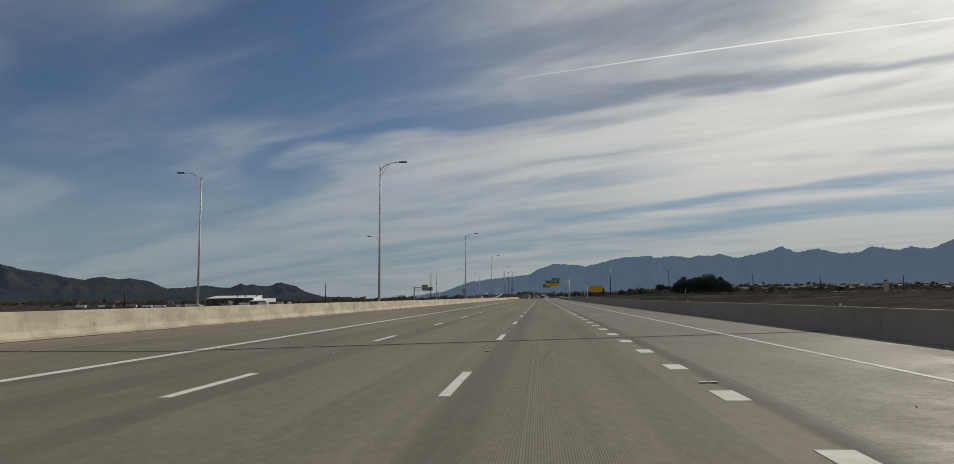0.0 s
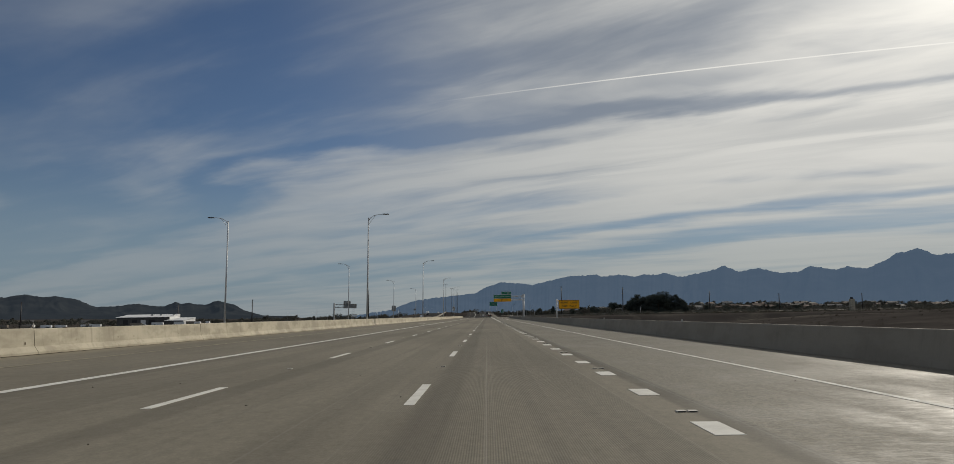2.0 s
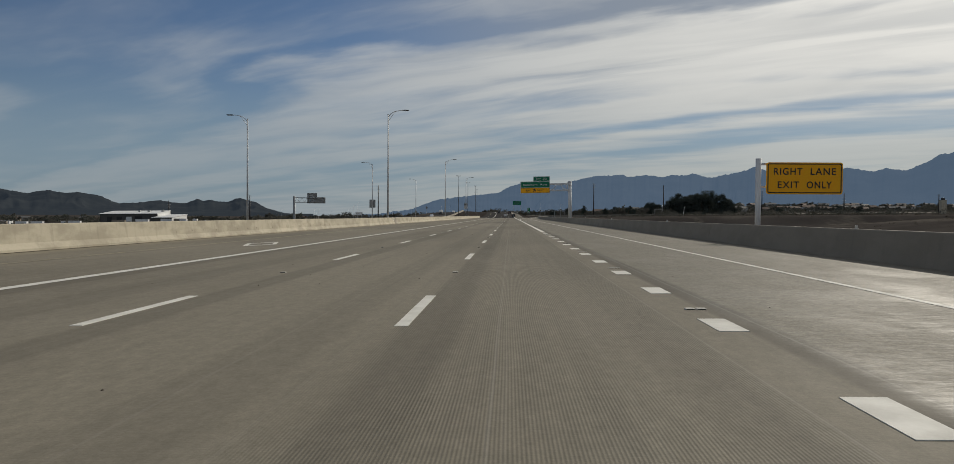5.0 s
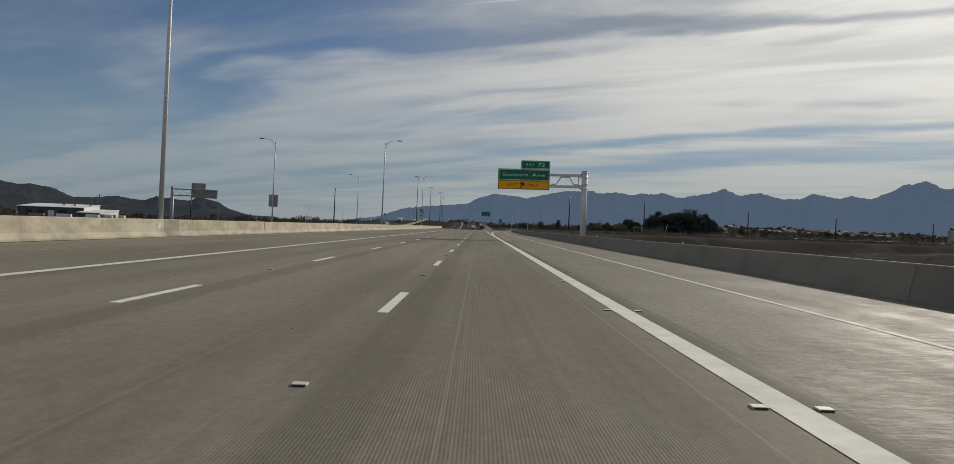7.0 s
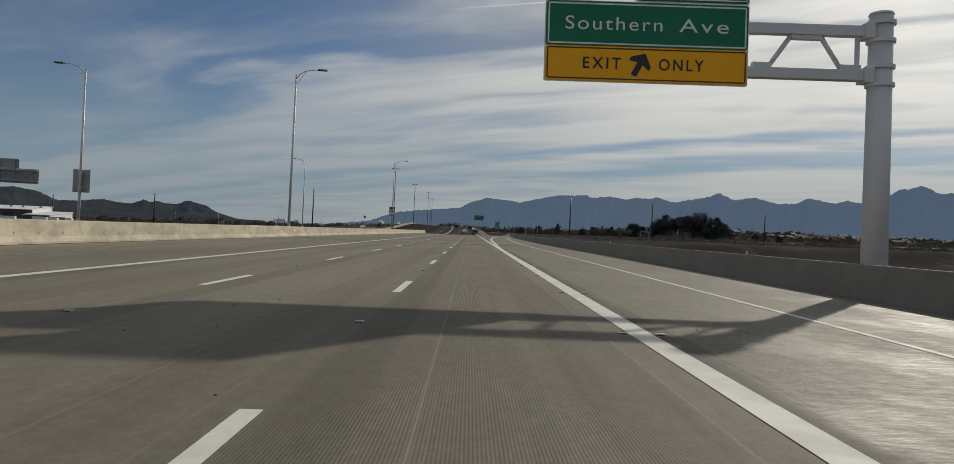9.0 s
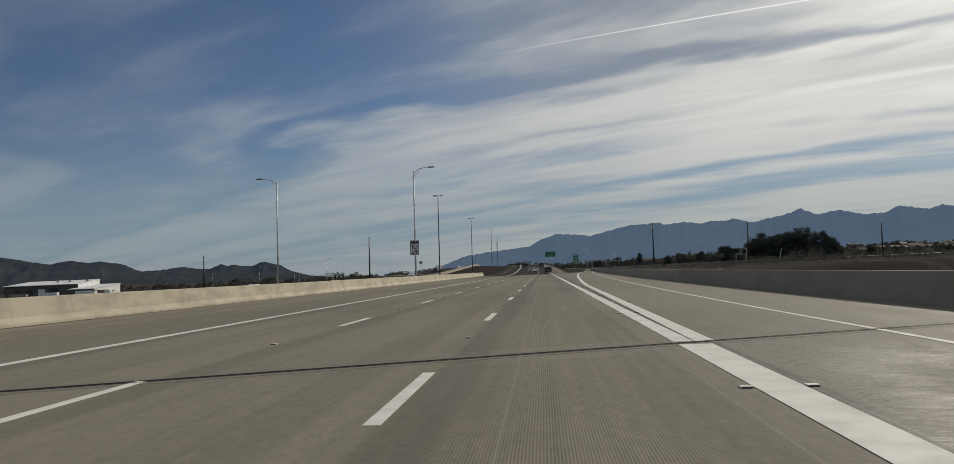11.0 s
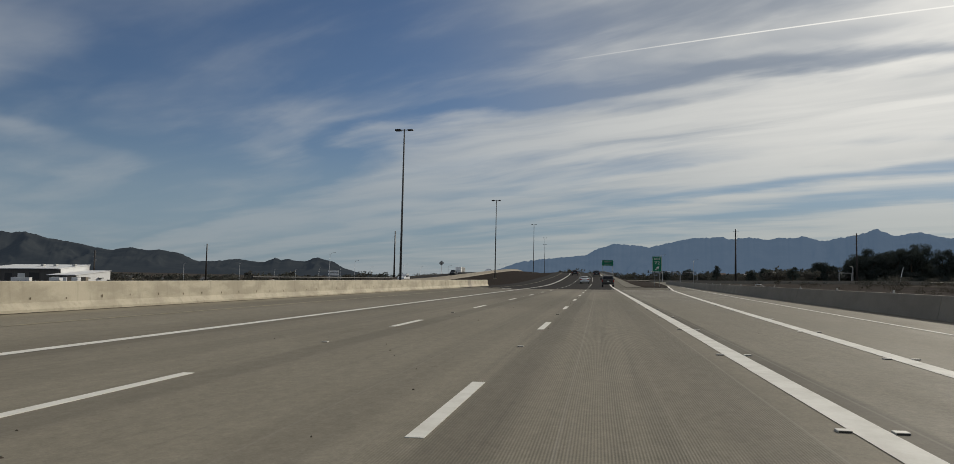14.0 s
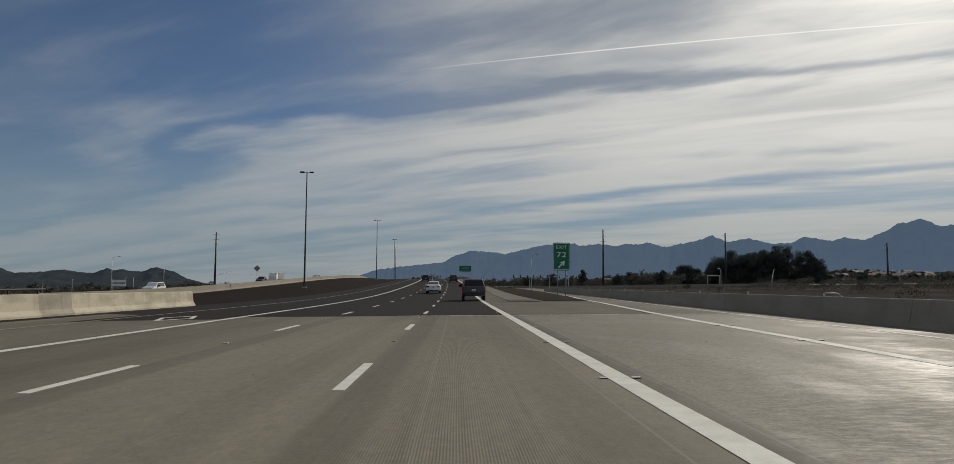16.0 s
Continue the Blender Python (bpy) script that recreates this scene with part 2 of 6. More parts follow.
def deck_material():
    """Concrete bridge deck: grooved lanes, wheel paths, oil and joint stains, slab patches."""
    m = bpy.data.materials.new("deck_concrete")
    m.use_nodes = True
    q = Graph(m.node_tree)
    pos = q.n("ShaderNodeNewGeometry").outputs["Position"]
    s = q.n("ShaderNodeSeparateXYZ")
    q.link(pos, s.inputs[0])
    b = q.n("ShaderNodeBsdfPrincipled")
    patches = q.noise(q.scaled(pos, 0.16, 0.035, 1), 1.0, 5.0, 0.6)
    blotch = q.noise(q.scaled(pos, 0.9, 0.22, 1), 1.0, 6.0, 0.65)
    streak = q.noise(q.scaled(pos, 5.0, 0.05, 1), 1.0, 4.0, 0.6)
    grain = q.noise(pos, 45.0, 3.0, 0.7)
    scratch = q.math("ADD", q.math("MULTIPLY", q.noise(q.scaled(pos, 6.0, 26.0, 1), 1.0, 4.0, 0.7), 0.5), q.math("MULTIPLY", q.noise(q.scaled(pos, 2.8, 8.5, 1), 1.0, 4.0, 0.65), 0.5))
    groove = q.n("ShaderNodeTexWave", wave_type="BANDS", bands_direction="X", wave_profile="SIN")
    wander = q.noise(q.scaled(pos, 0.35, 0.10, 1), 1.0, 2.0, 0.5)
    jog = q.n("ShaderNodeCombineXYZ")
    q.link(q.math("MULTIPLY", wander, 0.10), jog.inputs[0])
    q.link(q.vmath("ADD", pos, jog.outputs[0]), groove.inputs["Vector"])
    groove.inputs["Scale"].default_value = 0.314 / 0.024
    groove.inputs["Distortion"].default_value = 0.0
    lane = q.math("MULTIPLY", q.ramp(s.outputs[0], -0.5, 0.2), q.ramp(s.outputs[0], 2.92, 3.12, 1.0, 0.0))
    for y0 in (21.15, 330.95):
        skewed = q.math("SUBTRACT", q.math("SUBTRACT", s.outputs[1], y0), q.math("MULTIPLY", q.math("SUBTRACT", s.outputs[0], 1.0), 0.35))
        lane = q.math("MULTIPLY", lane, q.ramp(q.math("ABSOLUTE", skewed), 0.75, 0.95))
    col = q.mix(q.ramp(patches, 0.35, 0.68), rgb(0.226, 0.204, 0.160), rgb(0.172, 0.155, 0.122))
    # the approach slab gets darker towards its left lanes
    left_slab = q.math("MULTIPLY", q.ramp(s.outputs[0], -6.0, -1.5, 1.0, 0.0), q.ramp(s.outputs[1], 425.0, 470.0, 0.0, 1.0))
    col = q.mix(q.math("MULTIPLY", left_slab, 0.55), col, rgb(0.118, 0.107, 0.086))
    col = q.mix(q.math("MULTIPLY", q.ramp(blotch, 0.45, 0.75), 0.40), col, rgb(0.262, 0.241, 0.196))
    col = q.mix(q.math("MULTIPLY", q.ramp(streak, 0.5, 0.8), 0.28), col, rgb(0.115, 0.106, 0.090))
    # the exit lane was cast later: paler, with transverse broom marks
    late = q.math("MULTIPLY", q.ramp(s.outputs[0], 3.70, 3.95, 0.0, 1.0), q.math("MAXIMUM", q.ramp(s.outputs[1], 330.5, 331.5, 1.0, 0.35), q.ramp(s.outputs[1], 425.0, 465.0, 0.0, 1.0)))
    tine = q.n("ShaderNodeTexWave", wave_type="BANDS", bands_direction="Y", wave_profile="SIN")
    q.link(pos, tine.inputs["Vector"])
    tine.inputs["Scale"].default_value, tine.inputs["Distortion"].default_value = 0.314 / 0.04, 3.0
    tine.inputs["Detail"].default_value, tine.inputs["Detail Scale"].default_value = 3.0, 2.5
    pits = q.ramp(q.noise(q.scaled(pos, 5, 20, 1), 1.0, 4.0, 0.7), 0.52, 0.66)
    col = q.mix(q.math("MULTIPLY", late, q.ramp(scratch, 0.38, 0.62, 0.1, 0.75)), col, rgb(0.200, 0.186, 0.153))
    col = q.mix(q.math("MULTIPLY", late, q.math("MULTIPLY", tine.outputs["Fac"], 0.26)), col, rgb(0.095, 0.088, 0.074))
    col = q.mix(q.math("MULTIPLY", late, q.math("MULTIPLY", pits, 0.42)), col, rgb(0.075, 0.069, 0.058))
    mottle = q.noise(q.scaled(pos, 1, 0.55, 1), 7.0, 5.0, 0.7)
    col = q.mix(0.48, col, q.mix(mottle, rgb(0.22, 0.22, 0.22), rgb(0.78, 0.78, 0.78)), "OVERLAY")
    pebble = q.noise(q.scaled(pos, 1, 0.8, 1), 21.0, 3.0, 0.7)
    col = q.mix(q.ramp(late, 0, 1, 0.15, 0.5), col, q.mix(q.ramp(pebble, 0.3, 0.7), rgb(0.30, 0.30, 0.30), rgb(0.70, 0.70, 0.70)), "OVERLAY")
    specks = q.ramp(q.noise(pos, 3.2, 6.0, 0.75), 0.66, 0.74)
    col = q.mix(q.math("MULTIPLY", specks, 0.45), col, rgb(0.06, 0.054, 0.045))
    # fine cracks, in patches
    wobble = q.n("ShaderNodeTexNoise")
    q.link(pos, wobble.inputs["Vector"])
    wobble.inputs["Scale"].default_value, wobble.inputs["Detail"].default_value = 0.9, 6.0
    crack = q.n("ShaderNodeTexVoronoi", feature="DISTANCE_TO_EDGE")
    q.link(q.vmath("ADD", q.scaled(pos, 0.55, 0.40, 1), q.scaled(wobble.outputs["Color"], 0.9, 0.9, 0.0)), crack.inputs["Vector"])
    crack.inputs["Scale"].default_value = 1.0
    lines = q.math("MULTIPLY", q.ramp(crack.outputs["Distance"], 0.003, 0.012, 0.32, 0.0), q.math("MULTIPLY", q.ramp(q.noise(q.scaled(pos, 0.10, 0.05, 1), 1.0, 4.0, 0.6), 0.60, 0.70), q.ramp(blotch, 0.4, 0.6)))
    col = q.mix(lines, col, rgb(0.050, 0.045, 0.038))
    # dark rubbed strips beside the seams
    for x0, w, a in ((3.80, 0.24, 0.62), (0.38, 0.36, 0.34), (-3.25, 0.4, 0.30), (-0.9, 0.5, 0.18), (-5.2, 0.6, 0.16), (2.7, 0.5, 0.14), (-7.1, 0.3, 0.25)):
        strip = q.ramp(q.math("ABSOLUTE", q.math("SUBTRACT", s.outputs[0], q.math("ADD", x0 - 0.12, q.math("MULTIPLY", patches, 0.24)))), w * 0.5, w, a, 0.0)
        col = q.mix(q.math("MULTIPLY", strip, q.ramp(blotch, 0.2, 0.7, 0.5, 1.0)), col, rgb(0.062, 0.057, 0.050))
    # wind-blown dust along the foot of the barrier
    dust = q.math("MULTIPLY", q.ramp(s.outputs[0], -12.3, -13.2, 0.0, 1.0), q.ramp(blotch, 0.25, 0.6, 0.25, 0.95))
    col = q.mix(dust, col, rgb(0.25, 0.225, 0.175))
    # pale construction seam along the lane
    for x0, a in ((1.07, 0.46), (1.16, 0.16), (2.0, 0.14), (3.02, 0.40), (3.90, 0.26), (-0.30, 0.14), (-1.10, 0.22), (-4.6, 0.14)):
        seam = q.math("MULTIPLY", q.ramp(q.math("ABSOLUTE", q.math("SUBTRACT", s.outputs[0], x0)), 0.008, 0.022, a, 0.0), q.ramp(patches, 0.25, 0.55, 0.5, 1.0))
        col = q.mix(seam, col, rgb(0.29, 0.27, 0.23))
    col = q.mix(q.math("MULTIPLY", lane, q.math("MULTIPLY", groove.outputs["Fac"], q.ramp(streak, 0.3, 0.7, 0.17, 0.36))), col, rgb(0.075, 0.070, 0.060))
    col = q.mix(0.5, col, q.mix(grain, rgb(0.3, 0.3, 0.3), rgb(0.7, 0.7, 0.7)), "OVERLAY")
    q.link(col, b.inputs["Base Color"])
    q.link(q.math("SUBTRACT", q.ramp(blotch, 0.3, 0.7, 0.70, 0.82), q.math("MULTIPLY", late, q.math("ADD", q.ramp(scratch, 0.4, 0.62, 0.0, 0.13), q.ramp(q.noise(q.scaled(pos, 0.5, 0.30, 1), 1.0, 3.0, 0.6), 0.45, 0.65, 0.0, 0.12)))), b.inputs["Roughness"])
    q.link(q.ramp(late, 0, 1, 0.05, 0.07), b.inputs["Specular IOR Level"])
    height = q.math("ADD", q.math("MULTIPLY", grain, 0.5),
                    q.math("ADD", q.math("MULTIPLY", q.math("MULTIPLY", lane, groove.outputs["Fac"]), -0.6),
                           q.math("MULTIPLY", q.math("ADD", scratch, q.math("MULTIPLY", tine.outputs["Fac"], -0.8)), q.ramp(s.outputs[0], 3.6, 4.0, 0.1, 0.75))))
    k = q.n("ShaderNodeBump")
    k.inputs["Strength"].default_value, k.inputs["Distance"].default_value = 0.6, 0.004
    q.link(height, k.inputs["Height"])
    q.link(k.outputs[0], b.inputs["Normal"])
    q.link(b.outputs[0], q.n("ShaderNodeOutputMaterial").inputs[0])
    return m


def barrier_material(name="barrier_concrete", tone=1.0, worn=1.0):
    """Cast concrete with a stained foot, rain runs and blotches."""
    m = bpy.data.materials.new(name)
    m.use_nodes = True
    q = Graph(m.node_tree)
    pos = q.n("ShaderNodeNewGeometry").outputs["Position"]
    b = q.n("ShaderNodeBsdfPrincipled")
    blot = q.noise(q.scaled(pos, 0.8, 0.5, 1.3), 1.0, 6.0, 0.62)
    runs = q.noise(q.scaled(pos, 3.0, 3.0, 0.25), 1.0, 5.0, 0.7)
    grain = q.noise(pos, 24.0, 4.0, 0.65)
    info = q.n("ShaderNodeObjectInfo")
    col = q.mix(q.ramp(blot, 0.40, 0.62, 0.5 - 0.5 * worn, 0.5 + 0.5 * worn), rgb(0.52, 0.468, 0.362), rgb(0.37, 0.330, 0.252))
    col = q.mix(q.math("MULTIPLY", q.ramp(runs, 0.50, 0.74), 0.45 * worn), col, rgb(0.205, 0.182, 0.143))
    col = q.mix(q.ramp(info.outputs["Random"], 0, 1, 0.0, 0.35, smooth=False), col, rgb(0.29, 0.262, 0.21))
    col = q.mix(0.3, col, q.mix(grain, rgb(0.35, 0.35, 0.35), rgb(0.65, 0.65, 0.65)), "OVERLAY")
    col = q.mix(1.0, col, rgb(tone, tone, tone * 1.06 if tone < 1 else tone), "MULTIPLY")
    q.link(col, b.inputs["Base Color"])
    b.inputs["Roughness"].default_value = 0.85
    b.inputs["Specular IOR Level"].default_value = 0.15
    k = q.n("ShaderNodeBump")
    k.inputs["Strength"].default_value, k.inputs["Distance"].default_value = 0.4, 0.006
    q.link(q.math("ADD", grain, blot), k.inputs["Height"])
    q.link(k.outputs[0], b.inputs["Normal"])
    q.link(b.outputs[0], q.n("ShaderNodeOutputMaterial").inputs[0])
    return m


DECK = deck_material()
BARRIER = barrier_material()
# darkened copy: the right-hand barrier's shade is put into its colour
BARRIER_DARK = barrier_material("darkened_barrier_concrete", 0.62, 0.45)
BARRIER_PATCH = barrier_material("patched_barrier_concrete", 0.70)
ASPHALT = material("asphalt", (0.033, 0.031, 0.030), 0.9, second=(0.046, 0.044, 0.042), scale=0.25, fine=40, bump=0.004, stretch=(1, 0.25, 1), spec=0.02)
RAMP = material("ramp_concrete", (0.20, 0.186, 0.155), 0.78, second=(0.145, 0.135, 0.113), scale=0.3, fine=30, bump=0.003, stretch=(1, 0.3, 1), spec=0.02)
GORE = material("gore_concrete", (0.150, 0.137, 0.112), 0.8, second=(0.112, 0.103, 0.086), scale=0.35, fine=30, bump=0.003, stretch=(1, 0.4, 1), spec=0.03)
GRAVEL = material("dark_gravel", (0.019, 0.0145, 0.0120), 0.95, second=(0.044, 0.034, 0.027), scale=0.35, fine=9, bump=0.05, spec=0.02)
PAINT = material("road_paint", (0.70, 0.685, 0.63), 0.72, second=(0.52, 0.50, 0.45), scale=2.2, fine=30, bump=0.002, amount=0.6, spec=0.06)
OLD_PAINT = material("worn_yellow_paint", (0.34, 0.30, 0.20), 0.7, second=(0.22, 0.20, 0.165), scale=1.2, fine=25, amount=0.8)
STEEL = material("galvanised_steel", (0.66, 0.66, 0.655), 0.66, 0.30, second=(0.60, 0.60, 0.595), scale=0.15, fine=1.2, amount=0.25, spec=0.35)
GREY_STEEL = material("dull_steel", (0.42, 0.42, 0.41), 0.6, 0.3, second=(0.33, 0.33, 0.32), scale=2, fine=20)
# darker steel: the opposite gantry's backlit look is put into the colour
DULL_STEEL = material("darkened_galvanised_steel", (0.30, 0.31, 0.31), 0.6, 0.2, second=(0.24, 0.25, 0.25), scale=0.5, fine=6, spec=0.2)
MAST = material("mast_steel", (0.115, 0.115, 0.112), 0.75, 0.0, second=(0.085, 0.085, 0.083), scale=0.4, fine=2, amount=0.3, spec=0.08)
DARK_STEEL = material("weathered_steel", (0.075, 0.066, 0.060), 0.55, 0.35, second=(0.045, 0.040, 0.038), scale=1.5, fine=18, spec=0.25)
RAIL = plain("black_rail_paint", (0.015, 0.014, 0.013), 0.7)
JOINT = plain("joint_rubber", (0.012, 0.012, 0.012), 0.9)
JOINT.node_tree.nodes["Principled BSDF"].inputs["Specular IOR Level"].default_value = 0.03
LAMP_HEAD = plain("lamp_housing", (0.035, 0.036, 0.038), 0.5)
GREEN = material("sign_green", (0.022, 0.185, 0.105), 0.45, second=(0.018, 0.155, 0.085), scale=1.0, fine=12)
YELLOW = material("sign_yellow", (0.96, 0.45, 0.020), 0.45, second=(0.92, 0.42, 0.018), scale=1.0, fine=12)
WHITE = material("sign_white", (0.84, 0.84, 0.82), 0.45, second=(0.6, 0.6, 0.58), scale=1.0, fine=12)
BLACK = plain("sign_black", (0.012, 0.012, 0.012), 0.5)
ALU = material("sign_back", (0.33, 0.33, 0.32), 0.55, 0.4, second=(0.25, 0.25, 0.24), scale=1.0, fine=10)
TYRE = plain("tyre_rubber", (0.012, 0.012, 0.013), 0.8)
GLASS = plain("dark_glass", (0.01, 0.012, 0.014), 0.06)
CHROME = plain("chrome", (0.6, 0.6, 0.6), 0.2, 1.0)
RED = plain("red_lens", (0.30, 0.012, 0.012), 0.25)
TRIM = plain("black_trim", (0.02, 0.02, 0.021), 0.6)
SILVER = material("pearl_white_paint", (0.70, 0.70, 0.70), 0.25, second=(0.66, 0.66, 0.66), scale=1, fine=8, spec=0.5)
TAN = material("pewter_paint", (0.075, 0.070, 0.062), 0.3, 0.4, second=(0.066, 0.061, 0.054), scale=1, fine=8, spec=0.5)
NAVY = material("dark_paint", (0.03, 0.033, 0.04), 0.3, 0.3, second=(0.025, 0.027, 0.03), scale=1, fine=8, spec=0.5)
MARKER = plain("marker_shell", (0.52, 0.50, 0.45), 0.6)
MARKER_LENS = plain("marker_lens", (0.05, 0.045, 0.04), 0.3)

# ---- alignment of the freeway ----
TILT = 0.013


def rise(y):
    """Height of the carriageway along its length: level on the bridge, then a 2 % climb to a crest."""
    if y < 508:
        return 0.0
    if y < 568:
        return 0.021 * (y - 508) ** 2 / 120
    if y < 700:
        return 0.63 + 0.021 * (y - 568)
    if y < 860:
        u = y - 700
        return 3.402 + 0.021 * u - 0.042 * u * u / 320
    return 3.402 + 0.021 * 160 - 0.042 * 80 - 0.021 * (y - 860)


def bend(y):
    """Sideways shift of the carriageway: a long left-hand curve past the bridge."""
    return 0.0 if y < 560 else -((y - 560) ** 2) / 8400.0


def camber(x):
    """The left shoulder lifts a little out of the plane of the lanes."""
    return 0.0 if x > -8.0 else 0.034 * (-8.0 - max(x, -13.6))


def smooth(a, b, t):
    u = min(max((t - a) / (b - a), 0.0), 1.0)
    return u * u * (3 - 2 * u)


def climb(x, y):
    """The freeway climbs past the bridge; the exit beside it stays low."""
    return rise(y) * (1 - 0.93 * smooth(6.5, 13.0, x))


def W(x, y, z=0.0):
    """A point given by its offset from the lane line, its station and its height over the carriageway."""
    return Vector((x + bend(y), y, z + camber(x) + climb(x, y) + TILT * x))


def ramp_left(y):
    return 3.55 if y < 335 else 3.55 + 0.0031 * (y - 335) ** 1.5


def edge_right(y):
    return 6.81 if y < 338 else max(6.81, ramp_left(y) + 3.25)


def barrier_x(y):
    """Inner face of the right-hand barrier at its top."""
    return 10.45 if y < 345 else 10.45 + 0.00225 * (y - 345) ** 1.5


# ---- building helpers ----


def mesh(name, verts, faces, mat, parent=None, label="", smooth=False):
    me = bpy.data.meshes.new(name)
    me.from_pydata([tuple(v) for v in verts], [], faces)
    me.materials.append(mat)
    if smooth:
        me.shade_smooth()
    ob = new(name, me)
    if parent:
        ob.parent = parent
    if label:
        tagged(ob, label)
    return ob


def part(name, bm, mat, parent=None, label="", smooth=False):
    me = bpy.data.meshes.new(name)
    bmesh.ops.recalc_face_normals(bm, faces=bm.faces)
    bm.to_mesh(me)
    bm.free()
    me.materials.append(mat)
    if smooth:
        me.shade_smooth()
    ob = new(name, me)
    if parent:
        ob.parent = parent
    if label:
        tagged(ob, label)
    return ob


def piece(name, data, parent, m):
    """Another object on the same mesh data."""
    ob = new(name, data)
    ob.parent = parent
    ob.matrix_local = m
    return ob


def thing(name, label, category, m, group="", kind=""):
    ob = new(name)
    ob.empty_display_size = 0.3
    ob.matrix_world = m
    return tagged(ob, label, category, group, kind)


def box(bm, x0, x1, y0, y1, z0, z1, bevel=0.0):
    r = bmesh.ops.create_cube(bm, size=1.0)
    for v in r["verts"]:
        v.co = Vector((x0 + (v.co.x + 0.5) * (x1 - x0), y0 + (v.co.y + 0.5) * (y1 - y0), z0 + (v.co.z + 0.5) * (z1 - z0)))
    if bevel:
        es = list({e for v in r["verts"] for e in v.link_edges})
        bmesh.ops.bevel(bm, geom=es, offset=bevel, segments=2, affect="EDGES", profile=0.6)
    return bm


def tube(bm, pts, radii, sides=12, caps=True):
    """A round tube through the points, with a radius at each."""
    rings, up = [], None
    pts = [Vector(p) for p in pts]
    if not hasattr(radii, "__len__"):
        radii = [radii] * len(pts)
    for i, p in enumerate(pts):
        t = (pts[min(i + 1, len(pts) - 1)] - pts[max(i - 1, 0)]).normalized()
        if up is None:
            up = Vector((0, 0, 1)) if abs(t.z) < 0.9 else Vector((1, 0, 0))
        a = t.cross(up).normalized()
        up = a.cross(t).normalized()
        rings.append([bm.verts.new(p + radii[i] * (math.cos(2 * math.pi * k / sides) * a + math.sin(2 * math.pi * k / sides) * up)) for k in range(sides)])
    for r0, r1 in zip(rings, rings[1:]):
        for k in range(sides):
            bm.faces.new((r0[k], r0[(k + 1) % sides], r1[(k + 1) % sides], r1[k]))
    if caps:
        bm.faces.new(rings[0])
        bm.faces.new(list(reversed(rings[-1])))
    return bm


def stations(y0, y1, step):
    n = max(1, round((y1 - y0) / step))
    return [y0 + (y1 - y0) * i / n for i in range(n + 1)]


def ribbon(name, left, right, y0, y1, mat, lift=0.0, step=8.0, cols=1, thick=0.0, parent=None, label="", xs=None):
    """A strip of carriageway between two offsets, each a number or a function of the station."""
    verts, faces = [], []
    st = stations(y0, y1, step)
    for y in st:
        a = left(y) if callable(left) else left
        b = right(y) if callable(right) else right
        for c in range(cols + 1):
            x = xs[c] if xs else a + (b - a) * c / cols
            verts.append(W(x, y, lift(y) if callable(lift) else lift))
    w = cols + 1
    for i in range(len(st) - 1):
        for c in range(cols):
            k = i * w + c
            faces.append((k, k + 1, k + 1 + w, k + w))
    if thick:
        n = len(verts)
        verts += [v - Vector((0, 0, thick)) for v in verts]
        faces += [tuple(reversed([k + n for k in f])) for f in faces]
        last = (len(st) - 1) * w
        for c in range(cols):
            faces.append((c + 1, c, c + n, c + 1 + n))
            faces.append((last + c, last + c + 1, last + c + 1 + n, last + c + n))
        for i in range(len(st) - 1):
            k = i * w
            faces.append((k, k + w, k + w + n, k + n))
            k += cols
            faces.append((k + w, k, k + n, k + w + n))
    return mesh(name, verts, faces, mat, parent, label)


def structure(ob, label, category):
    return tagged(ob, label, category, kind="structure")


def letters(text, size, mat, parent, m, bold=0.0, spacing=1.0, name="lettering", width=None):
    """Writing in the built-in font, as a flat mesh."""
    cu = bpy.data.curves.new(name, "FONT")
    cu.body, cu.size, cu.align_x, cu.align_y = text, size, "CENTER", "CENTER"
    cu.offset, cu.space_character, cu.extrude = bold, spacing, 0.004
    tmp = new(name, cu)
    bpy.context.view_layer.update()
    me = bpy.data.meshes.new_from_object(tmp.evaluated_get(bpy.context.evaluated_depsgraph_get()))
    bpy.data.objects.remove(tmp)
    bpy.data.curves.remove(cu)
    if width:
        w = max(v.co.x for v in me.vertices) - min(v.co.x for v in me.vertices)
        for v in me.vertices:
            v.co.x *= width / w
    me.materials.clear()
    me.materials.append(mat)
    ob = new(name, me)
    ob.parent = parent
    ob.matrix_local = m
    return ob


